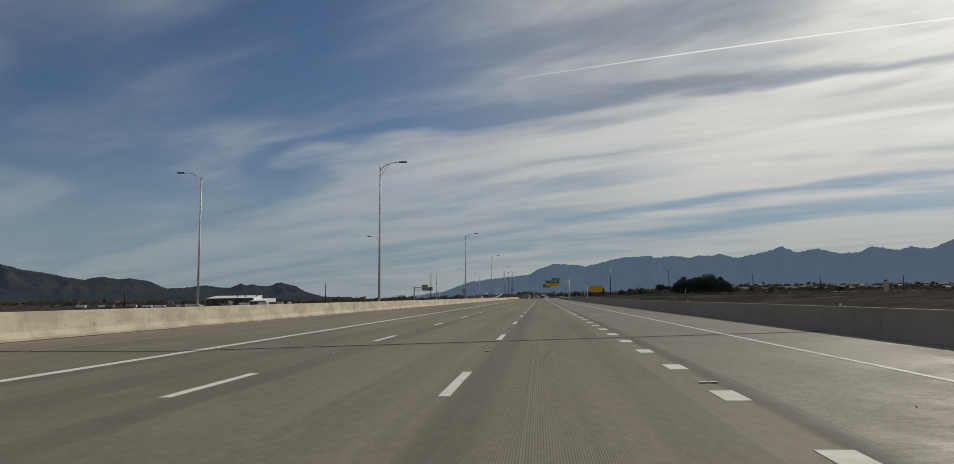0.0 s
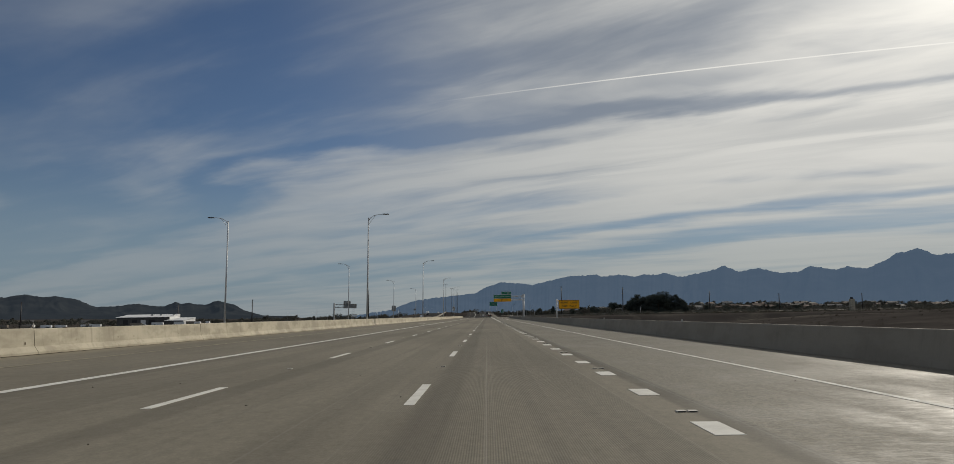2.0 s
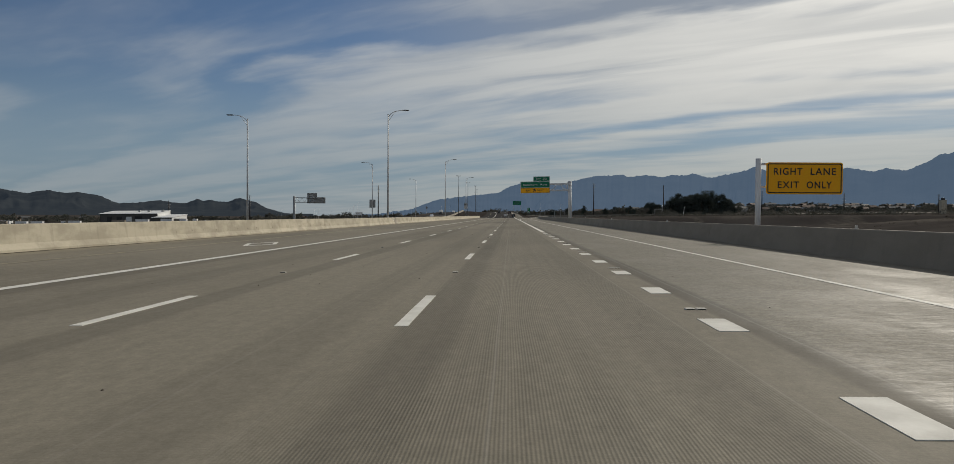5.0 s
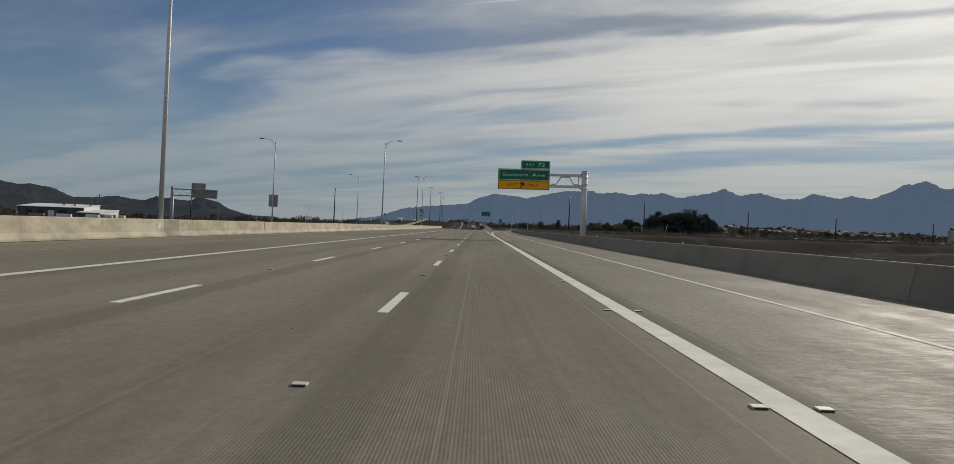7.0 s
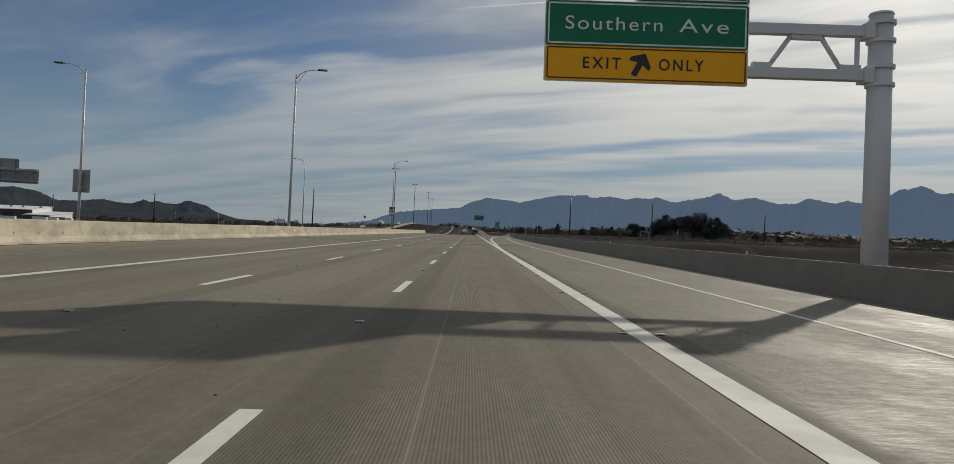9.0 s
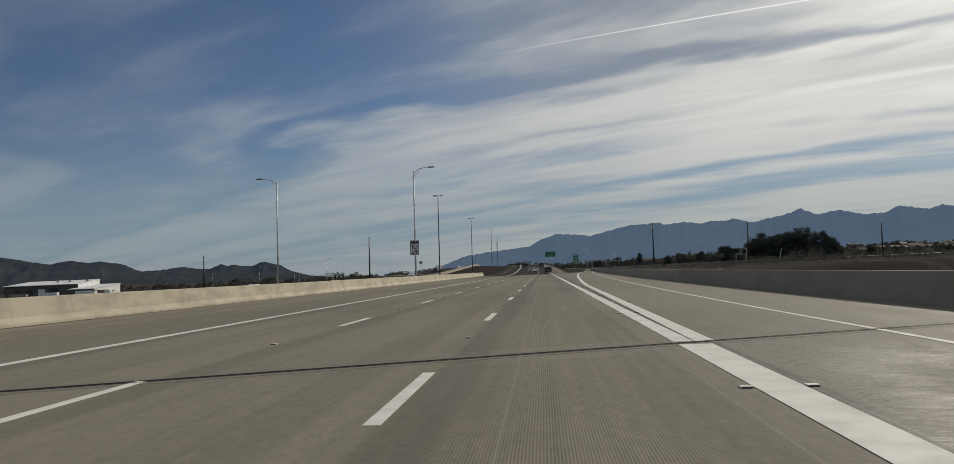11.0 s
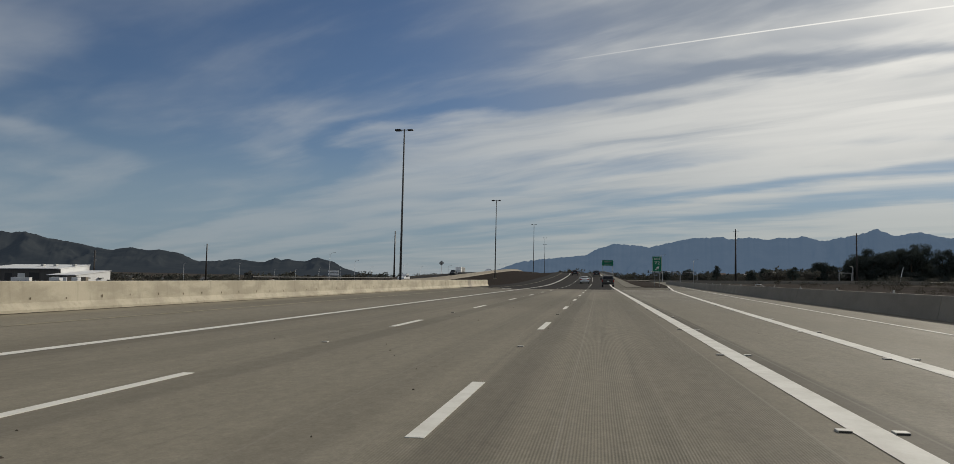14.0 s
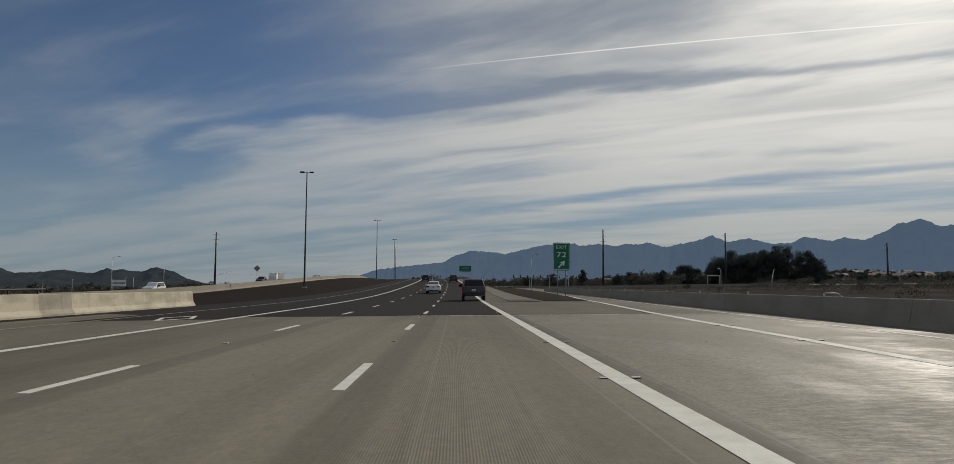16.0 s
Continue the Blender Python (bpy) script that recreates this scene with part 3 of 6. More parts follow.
# ---- ground ----


def ground_z(x, y):
    """Dry river bed under the bridge, banks, then a plain at the level of the road."""
    plain_z = -0.6 + (0.017 * min(x, 450) if x > 0 else 0.024 * max(x, -420)) + 0.8 * noise.noise(Vector((x / 160, y / 160, 0)))
    bed = -7.0 + 0.9 * noise.noise(Vector((x / 40, y / 40, 3)))
    bank = smooth(470, 500, y + 4 * noise.noise(Vector((x / 30, 0, 7))))
    z = bed + (plain_z - bed) * bank
    wide = smooth(60, 190, abs(x - 10))
    z = z + (plain_z - 0.8 - z) * wide * (1 - bank) * smooth(150, 300, y)
    # the suburb stands on a gentle slope
    z += smooth(60, 260, x) * 0.030 * max(0.0, min(y, 1400) - 955)
    if y > 470:
        corridor = (1 - smooth(22, 75, x - bend(y) - 2)) * (1 - smooth(56, 95, -(x - bend(y))))
        road = TILT * x + climb(x - bend(y), y) - 0.45
        z = z + (road - z) * corridor * smooth(488, 507, y)
    return z


def grid_axis(spans):
    out = []
    for a, b, s in spans:
        out += [a + (b - a) * i / round((b - a) / s) for i in range(round((b - a) / s))]
    return out + [spans[-1][1]]


gx = grid_axis([(-4900, -1000, 650), (-1000, -400, 60), (-400, -80, 20), (-80, 80, 4), (80, 400, 20), (400, 1000, 60), (1000, 4900, 650)])
gy = grid_axis([(-900, -60, 120), (-60, 440, 20), (440, 540, 4), (540, 1000, 12), (1000, 1600, 60), (1600, 4950, 480)])


def soil_material():
    """Dark silty soil with pale sandy patches, tracks and grit."""
    m = material("desert_soil", (0.072, 0.064, 0.058), 0.95, second=(0.047, 0.042, 0.039), scale=0.03, fine=0.8, bump=0.10, amount=0.9, spec=0.0)
    q = Graph(m.node_tree, keep=True)
    b = q.t.nodes["Principled BSDF"]
    pos = q.n("ShaderNodeNewGeometry").outputs["Position"]
    patch = q.noise(q.scaled(pos, 0.030, 0.012, 0.05), 1.0, 6.0, 0.62, 0.4)
    grit = q.noise(pos, 0.35, 5.0, 0.7)
    sand = q.math("MULTIPLY", q.ramp(patch, 0.53, 0.67), q.ramp(grit, 0.3, 0.6, 0.10, 0.55))
    q.link(q.mix(sand, b.inputs["Base Color"].links[0].from_socket, rgb(0.172, 0.154, 0.128)), b.inputs["Base Color"])
    return m


SOIL = soil_material()
ground = mesh("ground", [(x, y, ground_z(x, y)) for y in gy for x in gx],
              [(j * len(gx) + i, j * len(gx) + i + 1, (j + 1) * len(gx) + i + 1, (j + 1) * len(gx) + i) for j in range(len(gy) - 1) for i in range(len(gx) - 1)],
              SOIL, smooth=True)
structure(ground, "brown desert river bed and plain with dry scrub", "ground")

# ---- carriageways ----
DECK_X = [-14.6, -12.5, -11, -9.5, -8, -6.5, -3.66, 0, 3.66, 7.5, 11.0]
END = 494.5
deck = ribbon("bridge_deck", 0, 0, -60, 330, DECK, step=30, cols=10, thick=0.6, xs=DECK_X)
structure(deck, "grey grooved concrete bridge deck with wheel marks", "road")
deck2 = ribbon("bridge_deck_2", 0, 0, 330, 345, DECK, step=14, cols=10, thick=0.6, xs=DECK_X)
structure(deck2, "grey grooved concrete bridge deck past the joint", "road")
deck3 = ribbon("bridge_deck_3", 0, 0, 345, END, DECK, step=15, cols=9, thick=0.6, xs=DECK_X[:-1])
structure(deck3, "grey grooved concrete approach slab", "road")
flare = ribbon("ramp_deck", 7.5, lambda y: barrier_x(y) + 0.55, 345, END, DECK, step=6, cols=2, thick=0.6)
structure(flare, "grey concrete exit lane widening beside the barrier", "road")
road = ribbon("asphalt_road", 0, 0, END + 0.02, 1300, ASPHALT, step=8, cols=7, xs=[-13.9, -12.5, -11, -8, -6.5, -3.66, 0, 3.72])
structure(road, "dark asphalt freeway climbing to a crest", "road")
paving = mesh("shoulder_paving", [W(-14.1, 483.6, 0.004), W(-10.7, 489.7, 0.004), W(-7.75, 492.7, 0.004), W(-7.75, END + 0.03, 0.004), W(-10.7, END + 0.03, 0.004), W(-14.1, END + 0.03, 0.004)],
              [(0, 1, 4, 5), (1, 2, 3, 4)], ASPHALT)
structure(paving, "dark asphalt of the left shoulder reaching onto the slab", "road")
shoulder = ribbon("asphalt_shoulder", 3.73, 5.6, 521.02, 1300, GORE, step=8, cols=1)
structure(shoulder, "dull grey right shoulder of the climbing road", "road")
seam = mesh("shoulder_seam", [W(4.45, 518.3, 0.005), W(7.95, 519.6, 0.005), W(7.75, 520.9, 0.005), W(4.7, 519.2, 0.005)], [(0, 1, 2, 3)], ASPHALT)
structure(seam, "dark tarred seam across the gore paving", "road")


def ramp_x(y):
    """Left edge of the exit ramp past the gore."""
    along = ramp_left(y) if y < 560 else ramp_left(560) + (y - 560) * 0.0031 * 1.5 * 15.0
    return along + 0.5 * smooth(490, 520, y) + 0.4 * smooth(520, 545, y)


gore_paving = ribbon("gore_paving", 3.73, lambda y: ramp_x(y) - 0.4, END + 0.02, 521.0, GORE, step=4, cols=2)
structure(gore_paving, "dull grey concrete gore between freeway and exit", "road")
exit_ramp = ribbon("exit_ramp", lambda y: ramp_x(y) - 0.4, lambda y: ramp_x(y) + 6.6, END + 0.02, 760, RAMP, step=6, cols=2)
structure(exit_ramp, "pale concrete exit ramp bending away", "road")
apron = ribbon("concrete_apron", 5.62, lambda y: max(5.8, 8.2 - (y - 521) * 0.012), 521.1, 760, RAMP, lift=0.03, step=8)
structure(apron, "pale concrete shoulder apron beside the asphalt", "road")


def bed_left(y):
    return 8.25 - max(0.0, (y - 521) * 0.012)


BED = [521.25, 522.6, 524.6, 527.5, 531.5] + stations(537.0, 760, 6)
verts = []
for y in BED:
    grow = smooth(521, 532, y)
    for k in range(7):
        u = k / 6
        x = bed_left(y) * (1 - u) + (ramp_x(y) - 0.05) * u
        verts.append(W(x, y, 0.035 + grow * (0.17 * math.sin(math.pi * u) + 0.05 * noise.noise(Vector((x * 0.7, y * 0.4, 3))))))
gore = mesh("gore_gravel", verts, [(i * 7 + c, i * 7 + c + 1, i * 7 + c + 8, i * 7 + c + 7) for i in range(len(BED) - 1) for c in range(6)], GRAVEL, smooth=True)
structure(gore, "dark brown gravel bed in the gore", "ground")
median = mesh("median_gravel", [W(x, y, h) for y in stations(500, 1300, 8) for x, h in ((-13.95, -0.02), (-16.5, -0.22), (-21, -0.3), (-26, -0.28 + 0.45 * smooth(520, 680, y)), (-32.8, -0.3 + 0.75 * smooth(520, 680, y)))],
              [(i * 5 + c + 1, i * 5 + c, i * 5 + c + 5, i * 5 + c + 6) for i in range(len(stations(500, 1300, 8)) - 1) for c in range(4)], GRAVEL, smooth=True)
structure(median, "dark brown gravel median slope between carriageways", "ground")


def opp_lift(y):
    return -0.85 + 0.60 * smooth(540, 720, y)


OPP = ribbon("opposite_deck", -54, -33.0, -60, 500, RAMP, lift=-0.85, step=30, cols=3, thick=0.6)
structure(OPP, "concrete bridge deck of the opposite carriageway", "road")
OPP2 = ribbon("opposite_road", -54, -33.0, 500.02, 1300, ASPHALT, lift=opp_lift, step=8, cols=3)
structure(OPP2, "dark asphalt of the opposite carriageway", "road")


# piers that carry the two decks over the river bed
for y in [-45 + 36 * k for k in range(15)]:
    for nm, xs, drop in (("bridge_pier", (-10.5, -1.8, 7.0), -0.62), ("opposite_pier", (-50.0, -43.5, -37.0), -1.47)):
        t = thing(nm, "plain concrete bridge pier of columns under a cap beam", "pier", Matrix.Translation(W(xs[1], y, drop)), "bridge piers", "structure")
        o = W(xs[1], y, drop)
        bm = bmesh.new()
        a, b = W(xs[0] - 1.6, y, drop) - o, W(xs[2] + 1.6, y, drop) - o
        vs = [bm.verts.new((p.x, dy, p.z + dz)) for p in (a, b) for dy, dz in ((-0.6, 0), (0.6, 0), (0.6, -1.1), (-0.6, -1.1))]
        for f in ((0, 1, 2, 3), (7, 6, 5, 4), (0, 4, 5, 1), (1, 5, 6, 2), (2, 6, 7, 3), (3, 7, 4, 0)):
            bm.faces.new([vs[i] for i in f])
        part("cap_beam", bm, BARRIER_DARK, t)
        for x in xs:
            p = W(x, y, drop) - o
            bm = bmesh.new()
            tube(bm, [(p.x, 0, ground_z(x, y) - 0.6 - o.z), (p.x, 0, p.z - 1.08)], 0.55, 14)
            part("column", bm, BARRIER_DARK, t, smooth=True)

NOSING = material("joint_nosing", (0.200, 0.183, 0.147), 0.8, second=(0.155, 0.142, 0.115), scale=1.5, fine=20, spec=0.05)


def joint(y):
    """A deck joint: a dark seal between two thin steel edges, recessed in the concrete."""
    t = thing("expansion_joint", "dark rubber bridge joint between steel edges", "joint", Matrix.Translation(W(0, y)), "bridge joints", "structure")
    o = W(0, y)
    for nm, a, b, z0, z1, mt in (("seal", -0.055, 0.055, -0.03, 0.006, JOINT), ("steel_edge", -0.075, -0.055, -0.03, 0.009, DARK_STEEL), ("steel_edge", 0.055, 0.075, -0.03, 0.009, DARK_STEEL), ("nosing", -0.28, -0.075, -0.03, 0.003, NOSING), ("nosing", 0.075, 0.28, -0.03, 0.003, NOSING)):
        bm = bmesh.new()
        xs = [-14.2, -12.5, -11, -9.5, -8, -6.5, 0, 10.6]
        skew = lambda x: 0.35 * (x - 1)
        for x0, x1 in zip(xs, xs[1:]):
            vs = []
            for x in (x0, x1):
                for yy in (a, b):
                    for z in (z0, z1):
                        vs.append(bm.verts.new(W(x, y, z) - o + Vector((0, yy + skew(x), 0))))
            for f in ((0, 1, 3, 2), (4, 6, 7, 5), (0, 4, 5, 1), (2, 3, 7, 6), (1, 5, 7, 3), (0, 2, 6, 4)):
                bm.faces.new([vs[i] for i in f])
        part(nm, bm, mt, t)
    return t


joint(21.15)
joint(330.95)

# ---- barriers ----
F_SHAPE = [(0.0, 0.0), (0.0, 0.075), (0.125, 0.255), (0.19, 0.81), (0.205, 0.83), (0.40, 0.83), (0.42, 0.81), (0.42, 0.0)]


SLOPED = [(0.03, 0.0), (0.03, 0.02), (0.19, 0.81), (0.205, 0.83), (0.40, 0.83), (0.42, 0.81), (0.42, 0.0)]


def barrier(name, label, base_x, side, cuts, lift=0.0, height=1.0, mat=BARRIER, cat="barrier", shape=F_SHAPE, uneven=0.0, gap=0.012):
    """Cast barrier in lengths with open joints. base_x: foot of the traffic face; side: +1 when the body lies to the right of it."""
    top = thing(name, label, cat, Matrix.Identity(4), "concrete barriers", "structure")
    for y0, y1 in zip(cuts, cuts[1:]):
        st = stations(y0 + gap, y1 - gap, 6.0)
        n = len(shape)
        off = Vector((random.uniform(-1, 1), 0, random.uniform(-1, 1))) * uneven
        verts = []
        for y in st:
            x = base_x(y) if callable(base_x) else base_x
            verts += [W(x, y, lift(y) if callable(lift) else lift) + Vector((side * px, 0, pz * height + (off.z if pz > 0.3 else 0.0))) + Vector((off.x, 0, 0)) for px, pz in shape]
        faces = [[i * n + k, i * n + (k + 1) % n, (i + 1) * n + (k + 1) % n, (i + 1) * n + k] for i in range(len(st) - 1) for k in range(n)]
        faces += [list(range(n)), [(len(st) - 1) * n + k for k in reversed(range(n))]]
        if side > 0:
            faces = [list(reversed(f)) for f in faces]
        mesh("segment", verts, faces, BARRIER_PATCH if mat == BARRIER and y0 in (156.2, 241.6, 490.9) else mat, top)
    return top


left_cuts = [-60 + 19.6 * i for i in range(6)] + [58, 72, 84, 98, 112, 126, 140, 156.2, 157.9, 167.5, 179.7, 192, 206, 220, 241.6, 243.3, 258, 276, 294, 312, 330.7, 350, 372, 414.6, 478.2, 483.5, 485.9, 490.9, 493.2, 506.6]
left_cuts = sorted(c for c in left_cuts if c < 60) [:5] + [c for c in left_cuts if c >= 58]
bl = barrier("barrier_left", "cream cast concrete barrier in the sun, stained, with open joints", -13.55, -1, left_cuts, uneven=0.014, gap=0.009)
right_cuts = [-60, -20, 20.9, 60, 100, 140, 182, 222, 262, 300, 330.7, 352, 372, 392, 412, 432, 452, 472, 484, 500, 520, 540, 560, 580, 600, 620]
barrier("barrier_right", "grey concrete barrier with its traffic face in shade", lambda y: barrier_x(y) - 0.19, 1, right_cuts, lift=-0.04, mat=BARRIER_DARK, shape=SLOPED)
barrier("barrier_opposite", "low concrete barrier of the opposite carriageway", -33.0, 1, [-60, 40, 140, 240, 330.7, 420, 505], lift=-0.85)
barrier("barrier_median", "pale concrete barrier above the median slope", -32.9, -1, [505.1] + [520 + 25 * i for i in range(31)], lift=lambda y: -0.35 + 0.75 * smooth(520, 680, y), height=1.15, mat=BARRIER_DARK)
barrier("barrier_outer", "concrete barrier on the outer side of the opposite carriageway", -53.9, -1, [-60, 40, 140, 240, 330.7, 420, 500], lift=-0.85)
barrier("barrier_crest", "grey concrete barrier on the outside of the climbing road", 6.6, 1, [640 + 20 * i for i in range(30)], mat=BARRIER_DARK)

# form-tie pockets in the traffic face of the sunlit barrier
bm = bmesh.new()
for i in range(330):
    y = 12 + i * 1.46 + random.uniform(-0.1, 0.1)
    o = W(-13.55, y) + Vector((-0.139 + 0.004, 0, 0.37 + random.uniform(-0.03, 0.03)))
    s = random.uniform(0.018, 0.034)
    n = 7
    ring = [bm.verts.new(o + Vector((-0.117 * s * math.sin(2 * math.pi * k / n), s * math.cos(2 * math.pi * k / n), s * 1.7 * math.sin(2 * math.pi * k / n)))) for k in range(n)]
    inner = bm.verts.new(o + Vector((-0.004, 0, 0)))
    for k in range(n):
        bm.faces.new((ring[k], ring[(k + 1) % n], inner))
pockets = part("tie_pocket", bm, material("rust_stain", (0.12, 0.09, 0.06), 0.9, second=(0.20, 0.16, 0.11), scale=8, fine=30), bl, "small dark rusty form-tie pockets")
tagged(pockets, kind="stuff")

# ---- road markings ----
LEAN = Matrix.Rotation(-TILT, 4, "Y")


def slab_data(name, w, l, mat, h=0.006):
    bm = bmesh.new()
    box(bm, -w / 2, w / 2, 0, l, -0.004, h)
    me = bpy.data.meshes.new(name)
    bm.to_mesh(me)
    bm.free()
    me.materials.append(mat)
    return me


def lie(x, y):
    """Pose of a flat thing lying on the carriageway."""
    slope = math.atan((rise(y + 2) - rise(y - 2)) / 4)
    turn = math.atan((bend(y + 2) - bend(y - 2)) / 4)
    return Matrix.Translation(W(x, y)) @ Matrix.Rotation(-turn, 4, "Z") @ Matrix.Rotation(slope, 4, "X") @ LEAN


def line_of(name, label, x, width, y0, y1, mat, lift=0.006, step=6):
    f = (lambda y: x(y) - width / 2) if callable(x) else x - width / 2
    h = (lambda y: x(y) + width / 2) if callable(x) else x + width / 2
    ob = ribbon(name, f, h, y0, y1, mat, lift=lift, step=step)
    return structure(ob, label, "road marking")


FIRST, PERIOD = 9.36, 12.19
dash = slab_data("dash", 0.15, 3.05, PAINT)
dot = slab_data("dash", 0.31, 0.92, PAINT)
for nm, x, lab in (("lane_line_a", -3.66, "broken white lane line on concrete"), ("lane_line_b", 0.0, "broken white lane line beside the driving lane")):
    t = thing(nm, lab, "road marking", Matrix.Identity(4), "lane lines", "structure")
    for k in range(-4, 78):
        piece("dash", dash, t, lie(x, FIRST + k * PERIOD))
t = thing("lane_line_exit", "short wide white dots before the exit lane", "road marking", Matrix.Identity(4), "lane lines", "structure")
for k in range(-6, 52):
    piece("dash", dot, t, lie(3.5, 8.9 + k * 3.66))
line_of("solid_line_hov", "solid white line beside the carpool lane", -7.49, 0.29, -60, 1200, PAINT)
structure(ribbon("solid_line_exit", 3.38, lambda y: 3.68 + 0.20 * smooth(311, 334, y), 199.5, 331.6, PAINT, lift=0.006, step=6), "wide solid white line along the exit lane", "road marking")
line_of("solid_line_exit_2", "wide solid white line between freeway and exit", 3.53, 0.30, 332.0, 1200, PAINT)


def gore_x(y):
    return max(ramp_x(y) + 0.12, 3.84 + 0.0125 * (y - 331))


line_of("ramp_seam", "dark open seam between gore paving and exit ramp", lambda y: gore_x(y) - 0.30, 0.10, 495.2, 520.9, ASPHALT, step=3)
line_of("gore_line", "wide white line curving off with the exit", gore_x, 0.30, 332.0, 560, PAINT, step=3)
line_of("edge_line_right", "thin white edge line beside the shoulder", lambda y: edge_right(y) if y < 560 else ramp_x(y) + 3.4, 0.125, -60, 640, PAINT, step=4)
line_of("edge_line_left", "worn yellow edge line beside the left shoulder", -11.05, 0.11, -60, 1200, OLD_PAINT)
structure(ribbon("slab_edge", -1.0, 11.4, END - 0.20, END - 0.02, PAINT, lift=0.012, step=1, cols=24), "thin pale strip where concrete meets asphalt", "road marking")
for y in (178.4, 492.6):
    vs, fs = [], []
    for s, z in ((1.0, 0.012), (0.72, 0.012)):
        vs += [W(-9.35 + dx * s, y + dy * s, z) for dx, dy in ((0, -2.3), (0.62, 0), (0, 2.3), (-0.62, 0))]
    fs = [(k, (k + 1) % 4, 4 + (k + 1) % 4, 4 + k) for k in range(4)]
    structure(mesh("lane_diamond", vs, fs, PAINT), "white carpool diamond painted on the lane", "road marking")

# raised pavement markers
mk = thing("pavement_marker", "small raised reflective marker glued to the road", "road marker", lie(0, FIRST + 7.62), "pavement markers")
bm = bmesh.new()
box(bm, -0.058, 0.058, -0.05, 0.05, -0.002, 0.019, 0.006)
part("shell", bm, MARKER, mk)
bm = bmesh.new()
box(bm, -0.049, 0.049, -0.056, -0.048, 0.002, 0.015)
part("lens", bm, MARKER_LENS, mk)
for x in (-3.66, 0.0):
    for k in range(-1, 40):
        if (x, k) != (0.0, 0):
            copy_thing(mk, lie(x + random.uniform(-0.03, 0.03), FIRST + 7.62 + k * PERIOD))
for k in range(-16, 10):
    for x in (3.47, 3.61):
        copy_thing(mk, lie(x, 127.8 + k * 7.32))
for k in range(0, 21):
    y = 205.75 + k * 6.095
    for x in (3.30, 3.77 + 0.17 * smooth(311, 334, y)):
        copy_thing(mk, lie(x, y))
for k in range(-3, 27):
    y = 357.75 + k * 6.09
    for x in (3.32, 3.75, gore_x(y) - 0.21, gore_x(y) + 0.21):
        if y > 345 or x < 3.9:
            copy_thing(mk, lie(x, y))

# loose stones and rubber crumbs on the deck
bm = bmesh.new()
for i in range(420):
    x = random.choice((random.uniform(-6.6, -0.2), random.uniform(-3.2, 0.4), random.uniform(3.9, 9.6)))
    y = random.uniform(8, 492)
    r = random.uniform(0.006, 0.02)
    o = W(x, y, r * 0.35)
    ring_a = [bm.verts.new(o + Vector((r * random.uniform(0.7, 1.3) * math.cos(k * 1.257), r * random.uniform(0.7, 1.4) * math.sin(k * 1.257), -r * 0.35))) for k in range(5)]
    cap = bm.verts.new(o + Vector((r * random.uniform(-0.3, 0.3), r * random.uniform(-0.3, 0.3), r * random.uniform(0.4, 0.8))))
    for k in range(5):
        bm.faces.new((ring_a[k], ring_a[(k + 1) % 5], cap))
grit = part("road_grit", bm, material("dark_grit", (0.06, 0.05, 0.04), 0.9, second=(0.10, 0.085, 0.07), scale=3, fine=20, spec=0.03))
tagged(grit, "small dark stones and crumbs lying on the concrete deck", "grit", kind="stuff")

# ---- lamp posts ----


def street_lamp(m, label, height=14.1, arm=2.0, mat=STEEL):
    """Tapered galvanised post with a flanged foot, a curved bracket arm with a brace, and a flat lamp head."""
    t = thing("street_lamp", label, "street lamp", m, "freeway lamps")
    bm = bmesh.new()
    tube(bm, [(0, 0, 0.05), (0, 0, height)], [0.128, 0.075], 16)
    part("post", bm, mat, t, smooth=True)
    bm = bmesh.new()
    box(bm, -0.24, 0.24, -0.24, 0.24, 0, 0.05, 0.01)
    part("base_plate", bm, mat, t)
    bm = bmesh.new()
    for sx in (-0.18, 0.18):
        for sy in (-0.18, 0.18):
            tube(bm, [(sx, sy, 0.05), (sx, sy, 0.11)], 0.022, 6)
    part("anchor_bolts", bm, GREY_STEEL, t)
    bm = bmesh.new()
    tube(bm, [(0, 0, height - 0.35), (0.32, 0, height + 0.10), (0.8, 0, height + 0.38), (1.4, 0, height + 0.51), (arm, 0, height + 0.55)], [0.05, 0.048, 0.044, 0.04, 0.036], 10)
    part("arm", bm, mat, t, smooth=True)
    bm = bmesh.new()
    tube(bm, [(0, 0, height - 0.9), (0.42, 0, height - 0.28), (0.95, 0, height + 0.39)], 0.028, 8)
    part("brace", bm, mat, t, smooth=True)
    bm = bmesh.new()
    tube(bm, [(0, 0, height - 0.05), (0, 0, height + 0.06)], 0.1, 12)
    part("cap", bm, mat, t)
    bm = bmesh.new()
    box(bm, arm - 0.1, arm + 0.75, -0.17, 0.17, height + 0.49, height + 0.61, 0.035)
    head = part("lamp_head", bm, LAMP_HEAD, t, "flat dark lamp housing")
    bm = bmesh.new()
    box(bm, arm + 0.1, arm + 0.65, -0.13, 0.13, height + 0.475, height + 0.492, 0.004)
    part("lens", bm, plain("lamp_glass", (0.5, 0.5, 0.48), 0.3), head)
    return t


POLE_Y = [-12.5, 73, 158.5, 244, 329.5, 414.4]
lamp = street_lamp(Matrix.Translation(W(-14.95, POLE_Y[1], 0.62)), "tall galvanised lamp post with a single arm, behind the barrier", 13.75)
